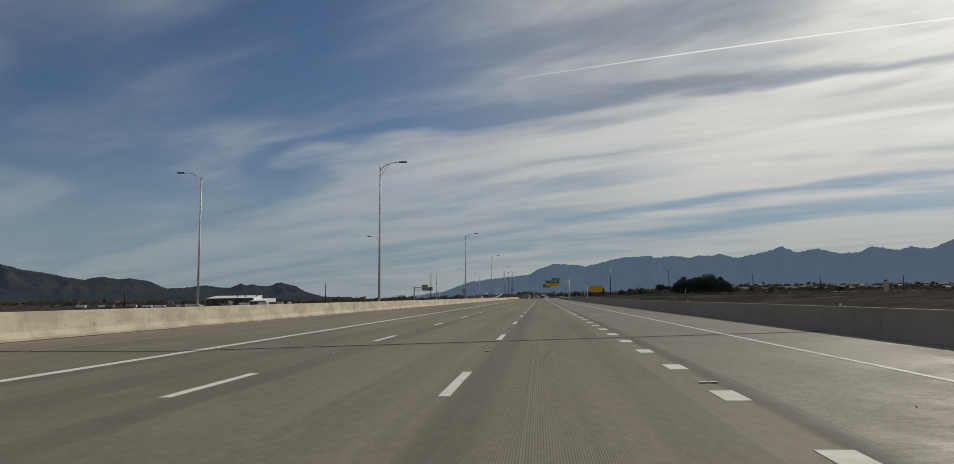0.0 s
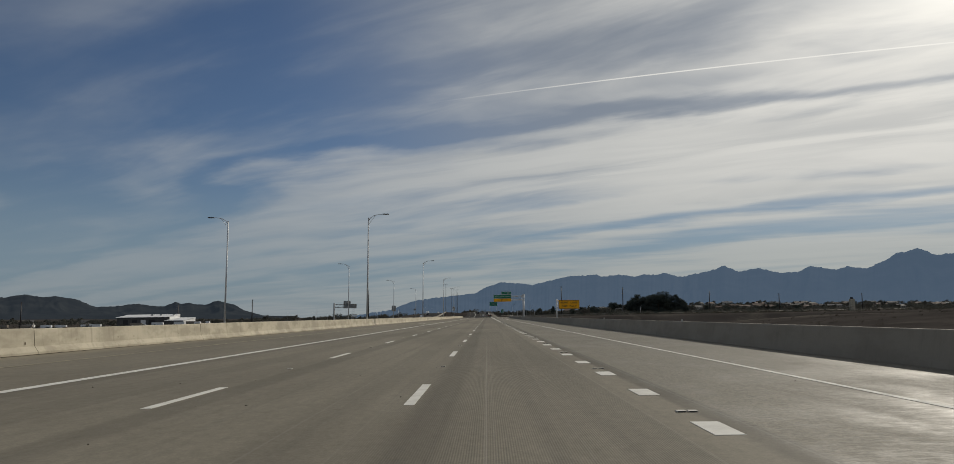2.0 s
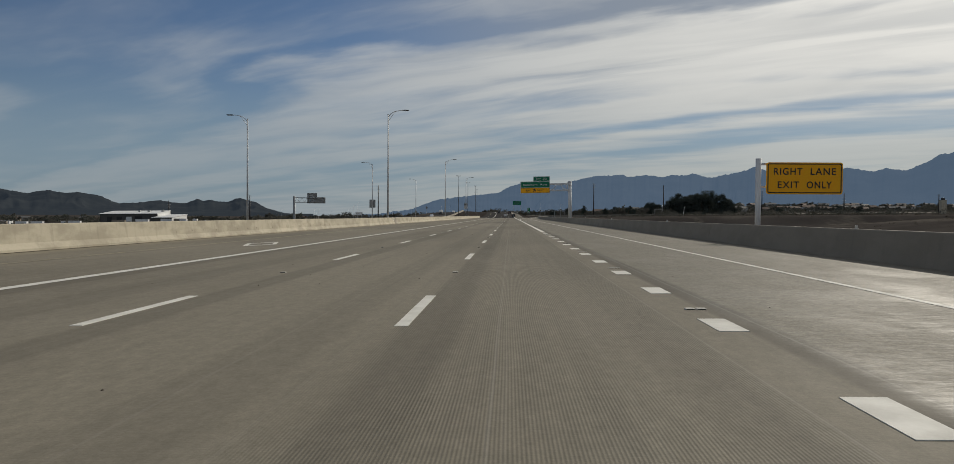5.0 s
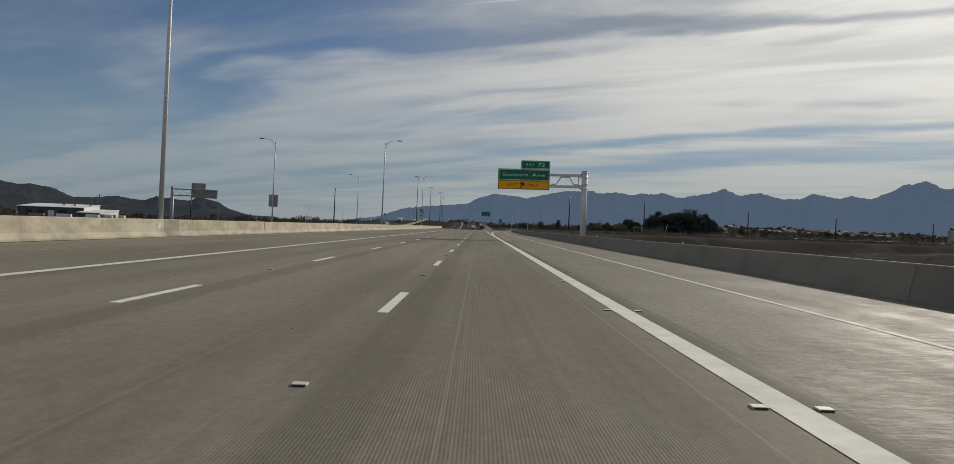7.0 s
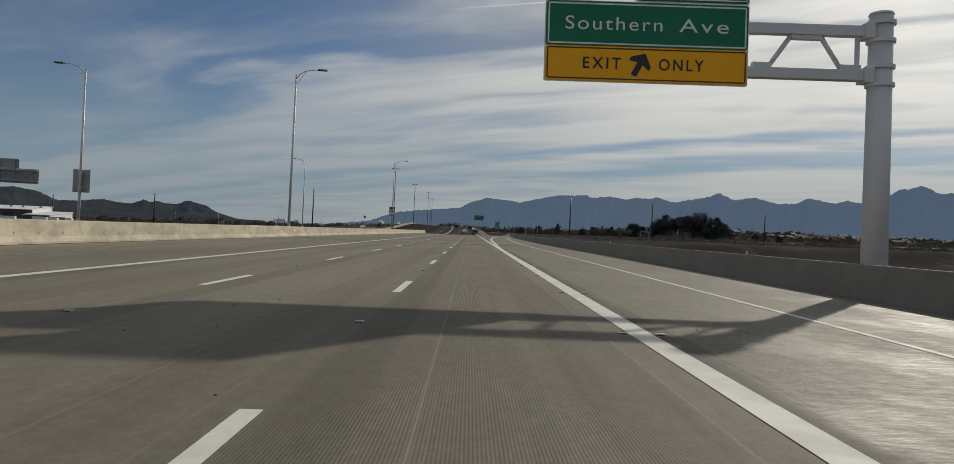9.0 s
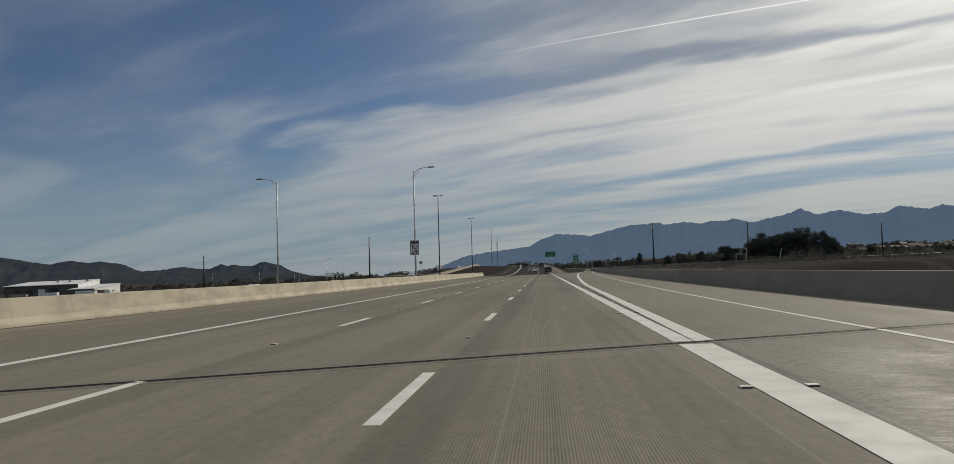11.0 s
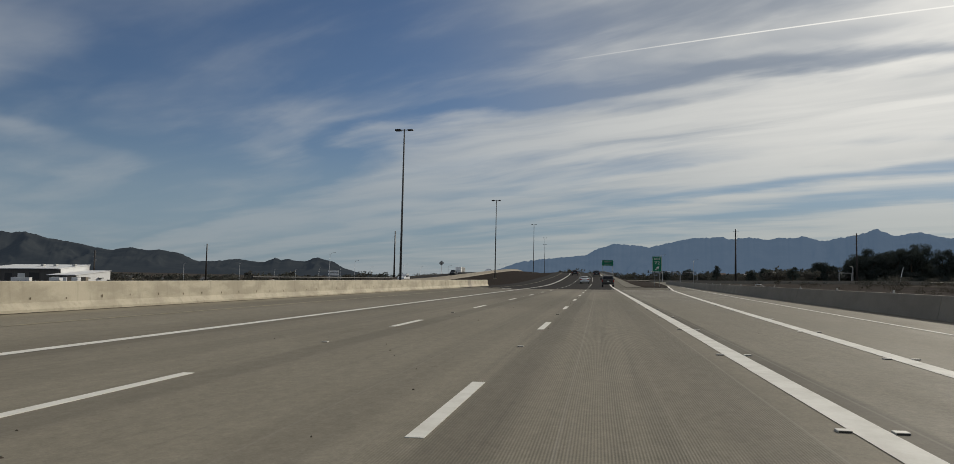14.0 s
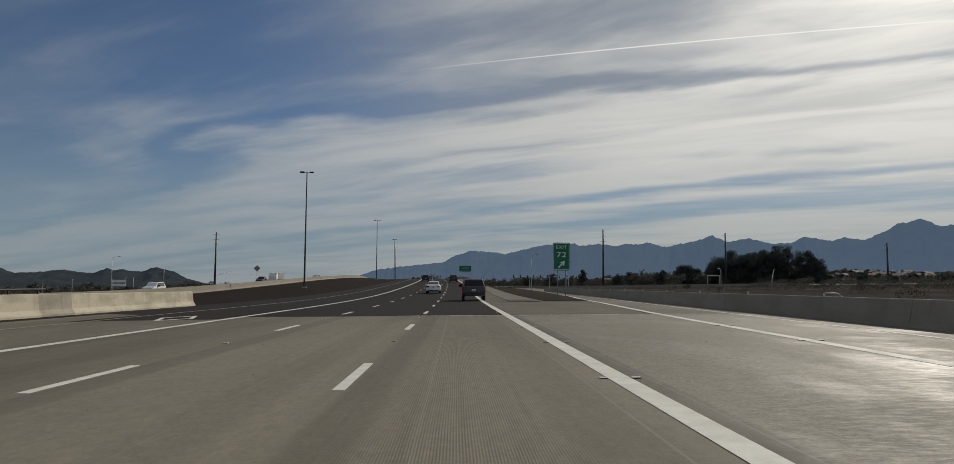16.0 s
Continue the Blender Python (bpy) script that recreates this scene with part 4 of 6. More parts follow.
for y in POLE_Y[:1] + POLE_Y[2:]:
    copy_thing(lamp, Matrix.Translation(W(-14.95, y, 0.62)))
back = Matrix.Rotation(math.pi, 4, "Z")
OPP_LAMPS = ((-35.3, 76, 0.70), (-33.7, 157.5, 0.35), (-33.4, 243, 0.1), (-32.9, 328, 0.0), (-33.2, 414.2, 0.15))
for x, y, z in ((-34.6, -10, 0.7), *OPP_LAMPS):
    o = copy_thing(lamp, Matrix.Translation(W(x, y, z)) @ back)
    tagged(o, "tall galvanised lamp post over the opposite carriageway")
for y in POLE_Y:
    # concrete blister and cover plate behind the post
    t = thing("lamp_pedestal", "concrete block behind the barrier carrying a lamp post", "pedestal", Matrix.Translation(W(-14.75, y, -0.3)), "lamp pedestals")
    bm = bmesh.new()
    box(bm, -0.5, 0.74, -0.5, 0.5, -0.2, 0.92, 0.02)
    part("block", bm, BARRIER, t)
    bm = bmesh.new()
    box(bm, -0.20, 0.20, -0.012, 0.012, -0.17, 0.17, 0.004)
    pl = part("cover_plate", bm, material("plate_grey", (0.75, 0.74, 0.70), 0.5, second=(0.6, 0.6, 0.56)), t, "pale steel junction cover")
    pl.matrix_local = Matrix.Translation((1.200 - 0.155 + 0.006, -2.1 if y > 400 else -3.0, 0.78)) @ Matrix.Rotation(radians(90), 4, "Z") @ Matrix.Rotation(radians(6.7), 4, "X")
for x, y, z in OPP_LAMPS:
    t = thing("lamp_pedestal", "concrete block under a lamp post of the opposite bridge", "pedestal", Matrix.Translation(W(x, y, z - 0.95)), "lamp pedestals")
    bm = bmesh.new()
    box(bm, -0.45, 0.45, -0.45, 0.45, -0.2, 0.95, 0.02)
    part("block", bm, BARRIER, t)


def high_mast(x, y, height):
    """Dark weathered pole with two lamp heads on a short crossbar."""
    z0 = W(x, y, 0.0).z - 0.2
    t = thing("mast_light", "dark weathered steel mast with two lamp heads", "mast light", Matrix.Translation((W(x, y).x, y, z0)), "median masts")
    h = height
    bm = bmesh.new()
    tube(bm, [(0, 0, 0), (0, 0, h)], [0.155, 0.085], 14)
    part("post", bm, MAST, t, smooth=True)
    bm = bmesh.new()
    tube(bm, [(0, 0, -0.6), (0, 0, 0.25)], 0.42, 16)
    part("footing", bm, BARRIER, t)
    bm = bmesh.new()
    tube(bm, [(-0.55, 0, h - 0.1), (0.55, 0, h - 0.1)], 0.05, 8)
    part("crossbar", bm, MAST, t)
    for s in (-1, 1):
        bm = bmesh.new()
        box(bm, s * 0.45, s * 1.15, -0.22, 0.22, -0.10, 0.08, 0.03)
        hd = part("lamp_head", bm, LAMP_HEAD, t)
        hd.location = (0, 0, h - 0.1)
    return t


high_mast(-23.4, 496.5, 20.2)
high_mast(-24.3, 590, 20.0)
high_mast(-23.0, 718, 20.6)
high_mast(-20.8, 845, 22.0)
high_mast(-20.6, 905, 22.0)

# reflector tabs on the right-hand barrier
tab = thing("barrier_reflector", "small white reflector tab on top of the concrete barrier", "reflector", Matrix.Translation(W(barrier_x(482), 482, -0.04) + Vector((0.1, 0, 0.828))), "barrier reflectors")
bm = bmesh.new()
box(bm, -0.035, 0.035, -0.012, 0.012, 0.0, 0.105, 0.006)
part("tab", bm, MARKER, tab)
bm = bmesh.new()
box(bm, -0.06, 0.06, -0.04, 0.04, -0.004, 0.012, 0.003)
part("foot", bm, GREY_STEEL, tab)
for y in [24 * k for k in range(1, 16)] + [391 + 7.6 * k for k in range(12)] + [489.6 + 7.6 * k for k in range(16)]:
    copy_thing(tab, Matrix.Translation(W(barrier_x(y), y, -0.04) + Vector((0.1, 0, 0.828))))

# ---- signs ----
FACE = Matrix.Rotation(radians(90), 4, "X")


def panel(parent, name, x0, x1, z0, z1, mat, label="", border=None, y=0.0, r=0.12, thick=0.04):
    """Sign sheet with rounded corners, an inset border line and stiffeners on its back."""
    def outline(a0, a1, b0, b1, rr):
        pts = []
        for cx, cz, a in ((a1 - rr, b1 - rr, 0), (a0 + rr, b1 - rr, 90), (a0 + rr, b0 + rr, 180), (a1 - rr, b0 + rr, 270)):
            for k in range(5):
                t = radians(a + 90 * k / 4)
                pts.append((cx + rr * math.cos(t), cz + rr * math.sin(t)))
        return pts
    bm = bmesh.new()
    o = outline(x0, x1, z0, z1, r)
    f = [bm.verts.new((x, y, z)) for x, z in o]
    b = [bm.verts.new((x, y + thick, z)) for x, z in o]
    n = len(o)
    bm.faces.new(f)
    bm.faces.new(list(reversed(b)))
    for k in range(n):
        bm.faces.new((f[k], b[k], b[(k + 1) % n], f[(k + 1) % n]))
    p = part(name, bm, mat, parent, label)
    if border:
        bm = bmesh.new()
        w = min(0.05, 0.03 * (z1 - z0) + 0.01)
        a = outline(x0 + w, x1 - w, z0 + w, z1 - w, max(r - w, 0.02))
        c = outline(x0 + 1.9 * w, x1 - 1.9 * w, z0 + 1.9 * w, z1 - 1.9 * w, max(r - 1.9 * w, 0.015))
        va = [bm.verts.new((x, y - 0.005, z)) for x, z in a]
        vc = [bm.verts.new((x, y - 0.005, z)) for x, z in c]
        for k in range(n):
            bm.faces.new((va[k], va[(k + 1) % n], vc[(k + 1) % n], vc[k]))
        part("border", bm, border, p)
    bm = bmesh.new()
    k = 0.3
    while k < x1 - x0 - 0.1:
        box(bm, x0 + k - 0.03, x0 + k + 0.03, y + thick, y + thick + 0.07, z0 + 0.05, z1 - 0.05)
        k += 0.9
    part("stiffener", bm, ALU, p)
    return p


def write(p, text, size, mat, x, z, y=-0.006, width=None, bold=0.004, spacing=1.0):
    return letters(text, size, mat, p, Matrix.Translation((x, y, z)) @ FACE, bold=bold, spacing=spacing, width=width)


def arrow(p, mat, x, z, size, angle, y=-0.007, fat=1.0):
    """Upright arrow, turned clockwise by angle."""
    bm = bmesh.new()
    pts = [(-0.08, -0.5), (0.08, -0.5), (0.08, 0.05), (0.30, -0.05), (0.30, 0.12), (0, 0.5), (-0.30, 0.12), (-0.30, -0.05), (-0.08, 0.05)]
    pts = [(px * fat, pz) for px, pz in pts]
    a = radians(-angle)
    bm.faces.new([bm.verts.new((x + size * (px * math.cos(a) - pz * math.sin(a)), y, z + size * (px * math.sin(a) + pz * math.cos(a)))) for px, pz in pts])
    return part("arrow", bm, mat, p)


# yellow exit-only sign beside the bridge
O = W(12.55, 182, -0.6)
t = thing("exit_only_sign", "yellow road sign with black writing on a steel post", "road sign", Matrix.Translation(O))
bm = bmesh.new()
tube(bm, [(0, 0, 0), (0, 0, 4.35)], 0.125, 14)
part("post", bm, STEEL, t, smooth=True)
bm = bmesh.new()
box(bm, -0.35, 0.35, -0.35, 0.35, -1.0, 0.02, 0.02)
part("footing", bm, BARRIER, t)
for z in (3.05, 4.1):
    bm = bmesh.new()
    box(bm, 0.0, 3.3, -0.02, 0.06, z - 0.05, z + 0.05, 0.008)
    part("bracket", bm, STEEL, t)
p = panel(t, "panel", 0.32, 3.74, 2.72, 4.17, YELLOW, "yellow sheet with a black border", BLACK, y=-0.14)
for word, x, z, w in (("RIGHT", 1.28, 3.74, 1.28), ("LANE", 2.855, 3.74, 1.13), ("EXIT", 1.30, 3.13, 0.96), ("ONLY", 2.68, 3.13, 1.12)):
    write(p, word, 0.44, BLACK, x, z, -0.146, width=w, bold=0.006, spacing=1.18)

# cantilever sign over the exit lane
O = W(12.20, 283, -0.6)
t = thing("overhead_sign", "green and yellow exit sign on a steel cantilever gantry", "road sign", Matrix.Translation(O) @ Matrix.Rotation(radians(-1.2), 4, "Y"))
bm = bmesh.new()
tube(bm, [(0, 0.25, 0), (0, 0.25, 8.0)], [0.34, 0.30], 24)
part("post", bm, STEEL, t, smooth=True)
bm = bmesh.new()
tube(bm, [(0, 0.25, 8.0), (0, 0.25, 8.06)], [0.32, 0.29], 24)
part("post_cap", bm, STEEL, t)
bm = bmesh.new()
box(bm, -0.7, 0.7, -0.45, 0.95, -1.4, 0.05, 0.03)
part("footing", bm, BARRIER, t)
bm = bmesh.new()
box(bm, -0.2, 0.2, -0.12, -0.06, 0.9, 1.35, 0.01)
part("hand_hole_cover", bm, GREY_STEEL, t)
for z in (6.36, 7.54):
    bm = bmesh.new()
    box(bm, -8.9, -0.28, 0.11, 0.39, z - 0.14, z + 0.14, 0.02)
    part("chord", bm, STEEL, t)
    for dz in (-0.24, 0.24):
        bm = bmesh.new()
        tube(bm, [(0, 0.25, z + dz - 0.05), (0, 0.25, z + dz + 0.05)], 0.365, 24)
        part("collar", bm, STEEL, t)
    bm = bmesh.new()
    box(bm, -0.52, -0.26, 0.02, 0.48, z - 0.20, z + 0.20, 0.01)
    part("end_plate", bm, STEEL, t)
for k in range(3):
    o = -3.2 * k
    for x0, x1 in ((-3.06, -2.38), (-1.02, -1.66)):
        if x0 + o < -8.9:
            continue
        bm = bmesh.new()
        tube(bm, [(x0 + o, 0.25, 6.46), (x1 + o, 0.25, 7.44)], 0.065, 10)
        part("web_brace", bm, STEEL, t, smooth=True)
    for x0, x1, z0, z1 in ((-2.42, -1.62, 7.28, 7.42), (-3.45, -2.95, 6.48, 6.64), (-1.12, -0.55, 6.48, 6.64)):
        if x0 + o > -8.9:
            bm = bmesh.new()
            box(bm, x0 + o, x1 + o, 0.16, 0.34, z0, z1, 0.01)
            part("gusset_plate", bm, STEEL, t)
bm = bmesh.new()
box(bm, -0.68, -0.58, 0.20, 0.30, 6.48, 7.42, 0.008)
part("web_post", bm, STEEL, t)
for x in (-8.3, -6.4, -4.4):
    bm = bmesh.new()
    box(bm, x - 0.05, x + 0.05, 0.02, 0.105, 6.0, 7.95, 0.005)
    part("hanger", bm, ALU, t)
for x in (-6.1, -4.2):
    bm = bmesh.new()
    box(bm, x - 0.04, x + 0.04, 0.022, 0.09, 7.96, 8.85, 0.005)
    part("hanger", bm, ALU, t)
panel(t, "sign_back", -9.03, -3.65, 5.92, 8.06, WHITE, "pale rim of the sign sheet", y=-0.02, r=0.05, thick=0.03)
panel(t, "tab_back", -6.67, -3.65, 8.07, 8.96, WHITE, "pale rim of the small sheet", y=-0.02, r=0.05, thick=0.03)
p = panel(t, "main_panel", -9.0, -3.68, 6.86, 8.03, GREEN, "green sheet with white writing", WHITE, y=-0.06, r=0.09)
for word, x, w in (("Southern", -7.215, 2.55), ("Ave", -4.84, 1.30)):
    write(p, word, 0.50, WHITE, x, 7.44, -0.067, width=w, bold=0.0, spacing=1.2)
p = panel(t, "exit_only_panel", -9.0, -3.68, 5.95, 6.855, YELLOW, "yellow sheet with black writing", BLACK, y=-0.06, r=0.09)
write(p, "EXIT", 0.42, BLACK, -7.52, 6.40, -0.067, width=1.0, bold=0.004, spacing=1.3)
write(p, "ONLY", 0.42, BLACK, -5.43, 6.40, -0.067, width=1.18, bold=0.004, spacing=1.3)
arrow(p, BLACK, -6.52, 6.40, 0.66, 28, -0.068, 1.5)
p = panel(t, "exit_tab", -6.64, -3.68, 8.10, 8.93, GREEN, "small green tab with white writing", WHITE, y=-0.06, r=0.09)
write(p, "EXIT", 0.36, WHITE, -5.70, 8.50, -0.067, width=0.82, bold=0.0, spacing=1.3)
write(p, "72", 0.50, WHITE, -4.56, 8.50, -0.067, width=0.70, bold=0.002)

# gantry of the opposite carriageway, seen from behind
O = W(-57.5, 352, 0.0)
t = thing("opposite_sign", "steel cantilever gantry with sign sheets seen from behind", "road sign", Matrix.Translation(O))
bm = bmesh.new()
tube(bm, [(-2.1, 0, -8), (-2.1, 0, 6.75)], [0.36, 0.32], 16)
part("post", bm, DULL_STEEL, t, smooth=True)
for z in (5.05, 6.3):
    bm = bmesh.new()
    tube(bm, [(-2.3, 0, z), (6.7, 0, z)], 0.11, 10)
    part("chord", bm, DULL_STEEL, t, smooth=True)
for i in range(6):
    bm = bmesh.new()
    tube(bm, [(-2 + i * 1.45, 0, 5.1), (-1.28 + i * 1.45, 0, 6.25), (-0.55 + i * 1.45, 0, 5.1)], 0.05, 8)
    part("web_brace", bm, DULL_STEEL, t)
for nm, x0, x1, z0, z1 in (("main_panel", 1.55, 6.75, 4.75, 6.5), ("upper_panel", 1.55, 4.35, 6.52, 7.65)):
    p = panel(t, nm, x0, x1, z0, z1, ALU, y=0.2)
for x in (2.1, 3.9, 6.1):
    bm = bmesh.new()
    box(bm, x - 0.05, x + 0.05, 0.08, 0.2, 4.75, 7.6 if x < 4.5 else 6.5)
    part("hanger", bm, DULL_STEEL, t)

# exit number sign in the gore
O = W(10.70, 528.6, 0.12)
t = thing("exit_sign", "tall green exit number sign on two steel posts", "road sign", Matrix.Translation(O))
for x in (-0.35, 0.37):
    bm = bmesh.new()
    box(bm, x - 0.035, x + 0.035, -0.04, 0.04, -0.8, 4.9, 0.01)
    part("post", bm, DULL_STEEL, t)
p = panel(t, "panel", -0.76, 0.76, 2.42, 4.88, GREEN, "green sheet with white writing", WHITE, y=-0.10)
write(p, "EXIT", 0.42, WHITE, 0, 4.47, -0.107, width=0.96, bold=0.0)
write(p, "72", 0.66, WHITE, 0, 3.80, -0.107, width=0.84, bold=0.0)
arrow(p, WHITE, 0.02, 2.97, 0.86, 45, -0.108, 0.8)

# carpool sign on a lamp post
O = W(-14.95, 414.4, 0.62)
t = thing("carpool_sign", "white and black carpool hours sign clamped to a lamp post", "road sign", Matrix.Translation(O))
p = panel(t, "panel", -0.64, 0.56, 2.93, 4.83, WHITE, "white sheet with a black border", BLACK, y=-0.24, r=0.06)
bm = bmesh.new()
box(bm, -0.59, 0.51, -0.249, -0.242, 4.33, 4.78)
part("header", bm, BLACK, p, "black header band")
write(p, "LEFT", 0.17, WHITE, 0.16, 4.66, -0.254)
write(p, "LANE", 0.17, WHITE, 0.16, 4.44, -0.254)
bm = bmesh.new()
va = [bm.verts.new((-0.32 + a, -0.252, 4.55 + b)) for a, b in ((0, 0.17), (0.085, 0), (0, -0.17), (-0.085, 0))]
vb = [bm.verts.new((-0.32 + a * 0.6, -0.252, 4.55 + b * 0.6)) for a, b in ((0, 0.17), (0.085, 0), (0, -0.17), (-0.085, 0))]
for k in range(4):
    bm.faces.new((va[k], va[(k + 1) % 4], vb[(k + 1) % 4], vb[k]))
part("diamond", bm, WHITE, p)
for txt, size, z, w in (("HOV 2+", 0.30, 4.12, 0.98), ("ONLY", 0.30, 3.82, 0.80), ("6 - 9 AM", 0.17, 3.52, 0.74), ("3 - 7 PM", 0.17, 3.31, 0.74), ("MON - FRI", 0.17, 3.09, 0.82)):
    write(p, txt, size, BLACK, -0.04, z, -0.246, width=w, bold=0.012)
for z in (3.3, 4.5):
    bm = bmesh.new()
    tube(bm, [(0, 0, z - 0.04), (0, 0, z + 0.04)], 0.19, 12)
    part("clamp", bm, STEEL, t)
O = W(-32.9, 328, -0.10)
t = thing("sign_back", "grey back of a road sign clamped to a lamp post", "road sign", Matrix.Translation(O))
panel(t, "panel", -0.75, 0.75, 3.2, 5.2, ALU, y=0.2, r=0.06)
for z in (3.6, 4.8):
    bm = bmesh.new()
    tube(bm, [(0, 0, z - 0.04), (0, 0, z + 0.04)], 0.2, 12)
    part("clamp", bm, STEEL, t)

# large green sign past the crest
O = W(0, 1180, 0)
O = Vector((10.5, 1180, O.z))
t = thing("distant_sign", "large green overhead sign with pale unreadable lines", "road sign", Matrix.Translation(O))
p = panel(t, "panel", -5.8, 5.8, 19.0, 24.8, GREEN, border=WHITE, r=0.4)
for z, w in ((23.3, 8.0), (21.9, 6.6), (20.5, 7.4)):
    bm = bmesh.new()
    box(bm, -w / 2, w / 2, -0.03, -0.012, z - 0.2, z + 0.2)
    part("writing_bar", bm, ALU, p)
for x in (-5.2, 5.2):
    bm = bmesh.new()
    tube(bm, [(x, 0.3, -14), (x, 0.3, 23.6)], 0.3, 10)
    part("post", bm, STEEL, t)

# ---- vehicles ----


def loft(bm, sections):
    """Skin through closed rings of equal count, capped."""
    rings = [[bm.verts.new(p) for p in s] for s in sections]
    n = len(rings[0])
    for a, b in zip(rings, rings[1:]):
        for k in range(n):
            bm.faces.new((a[k], a[(k + 1) % n], b[(k + 1) % n], b[k]))
    bm.faces.new(list(reversed(rings[0])))
    bm.faces.new(rings[-1])


def ring(y, zs, ws):
    half = [(w, y, z) for w, z in zip(ws, zs)]
    return half + [(-x, yy, z) for x, yy, z in reversed(half)]


def wheel(parent, x, y, r, w):
    bm = bmesh.new()
    s = 1 if x > 0 else -1
    tube(bm, [(x - s * w, y, r), (x - s * w * 0.9, y, r), (x - s * 0.02, y, r), (x, y, r)], [r * 0.9, r, r, r * 0.92], 20)
    ty = part("wheel", bm, TYRE, parent, smooth=False)
    bm = bmesh.new()
    tube(bm, [(x - s * 0.01, y, r), (x + s * 0.012, y, r)], r * 0.62, 16)
    part("rim", bm, CHROME, ty)


def quad(bm, pts):
    bm.faces.new([bm.verts.new(p) for p in pts])


def car(name, label, category, m, paint, kind, group=""):
    """kind: sedan, suv or pickup. The nose points along +y, the tail stands at y = 0."""
    t = thing(name, label, category, m, group)
    L, Wd, H, r = {"sedan": (4.6, 0.90, 1.46, 0.32), "suv": (4.95, 0.96, 1.80, 0.38), "pickup": (5.7, 0.98, 1.85, 0.40)}[kind]
    zb = 0.26 if kind == "sedan" else 0.38
    belt = 0.92 if kind == "sedan" else 1.12
    w = Wd

    def sec(y, low, bel, top, wt, k=1.0):
        return ring(y, [low, low + 0.10, (low + bel) / 2, bel, top - 0.10, top], [w * 0.88 * k, w * 0.97 * k, w * k, w * 0.965 * k, wt + 0.04, wt])
    if kind == "sedan":
        prof = [(0.02, 0.42, 0.80, 0.92, 0.66, 0.90), (0.12, 0.30, 0.90, 1.03, 0.70, 0.97), (0.50, zb, 0.94, 1.10, 0.70, 1.0), (1.20, zb, 0.94, 1.40, 0.60, 1.0), (1.9, zb, 0.94, H, 0.60, 1.0),
                (2.7, zb, 0.93, 1.42, 0.60, 1.0), (3.45, zb, 0.90, 1.02, 0.72, 1.0), (4.2, zb, 0.78, 0.86, 0.70, 0.97), (4.55, 0.34, 0.58, 0.70, 0.62, 0.88)]
    elif kind == "suv":
        prof = [(0.02, 0.50, 1.02, 1.16, 0.86, 0.94), (0.08, 0.42, 1.10, 1.22, 0.86, 0.99), (0.32, zb, belt, 1.70, 0.70, 1.0), (0.55, zb, belt, H, 0.70, 1.0), (2.2, zb, belt, H + 0.02, 0.70, 1.0),
                (3.0, zb, belt, H - 0.06, 0.69, 1.0), (3.55, zb, 1.08, 1.22, 0.80, 1.0), (4.5, zb, 0.98, 1.08, 0.80, 0.98), (4.9, 0.45, 0.75, 0.90, 0.72, 0.92)]
    else:
        prof = [(0.02, 0.55, 0.95, 1.10, 0.86, 0.97), (0.10, 0.45, 1.0, 1.16, 0.88, 1.0), (1.9, zb, 1.02, 1.16, 0.88, 1.0), (2.0, zb, belt, 1.7, 0.70, 1.0), (2.3, zb, belt, H, 0.68, 1.0), (3.4, zb, belt, H, 0.68, 1.0),
                (4.1, zb, 1.08, 1.2, 0.82, 1.0), (5.3, zb, 1.0, 1.12, 0.8, 0.98), (5.65, 0.5, 0.8, 0.95, 0.75, 0.93)]
    bm = bmesh.new()
    loft(bm, [sec(*p) for p in prof])
    body = part("body", bm, paint, t)
    bev = body.modifiers.new("soft_edges", "BEVEL")
    bev.width, bev.segments, bev.limit_method = 0.035, 2, "ANGLE"
    # glass
    if kind == "sedan":
        rear = [(-0.66, 0.52, 1.10), (0.66, 0.52, 1.10), (0.56, 1.10, 1.37), (-0.56, 1.10, 1.37)]
    elif kind == "suv":
        rear = [(-0.76, 0.075, 1.20), (0.76, 0.075, 1.20), (0.68, 0.265, 1.64), (-0.68, 0.265, 1.64)]
    else:
        rear = [(-0.70, 1.905, 1.20), (0.70, 1.905, 1.20), (0.62, 1.985, 1.66), (-0.62, 1.985, 1.66)]
    n = (Vector(rear[1]) - Vector(rear[0])).cross(Vector(rear[3]) - Vector(rear[0])).normalized() * 0.018
    bm = bmesh.new()
    a = [bm.verts.new(Vector(q) + n) for q in rear]
    b = [bm.verts.new(Vector(q) - n * 0.5) for q in rear]
    bm.faces.new(a)
    for k in range(4):
        bm.faces.new((a[k], b[k], b[(k + 1) % 4], a[(k + 1) % 4]))
    part("rear_window", bm, GLASS, t)
    y0, y1 = {"sedan": (1.15, 3.0), "suv": (0.6, 3.1), "pickup": (2.2, 3.6)}[kind]
    for s in (-1, 1):
        bm = bmesh.new()
        zt, wt = H - 0.10, (0.62 if kind == "sedan" else 0.72)
        q = [(s * (w * 0.955), y0 - 0.05, belt + 0.06), (s * (w * 0.955), y1 + 0.35, belt + 0.06), (s * (wt + 0.035), y1 - 0.2, zt), (s * (wt + 0.035), y0 + 0.12, zt)]
        off = Vector((s * 0.02, 0, 0.01))
        a = [bm.verts.new(Vector(p_) + off) for p_ in q]
        b = [bm.verts.new(Vector(p_) - off) for p_ in q]
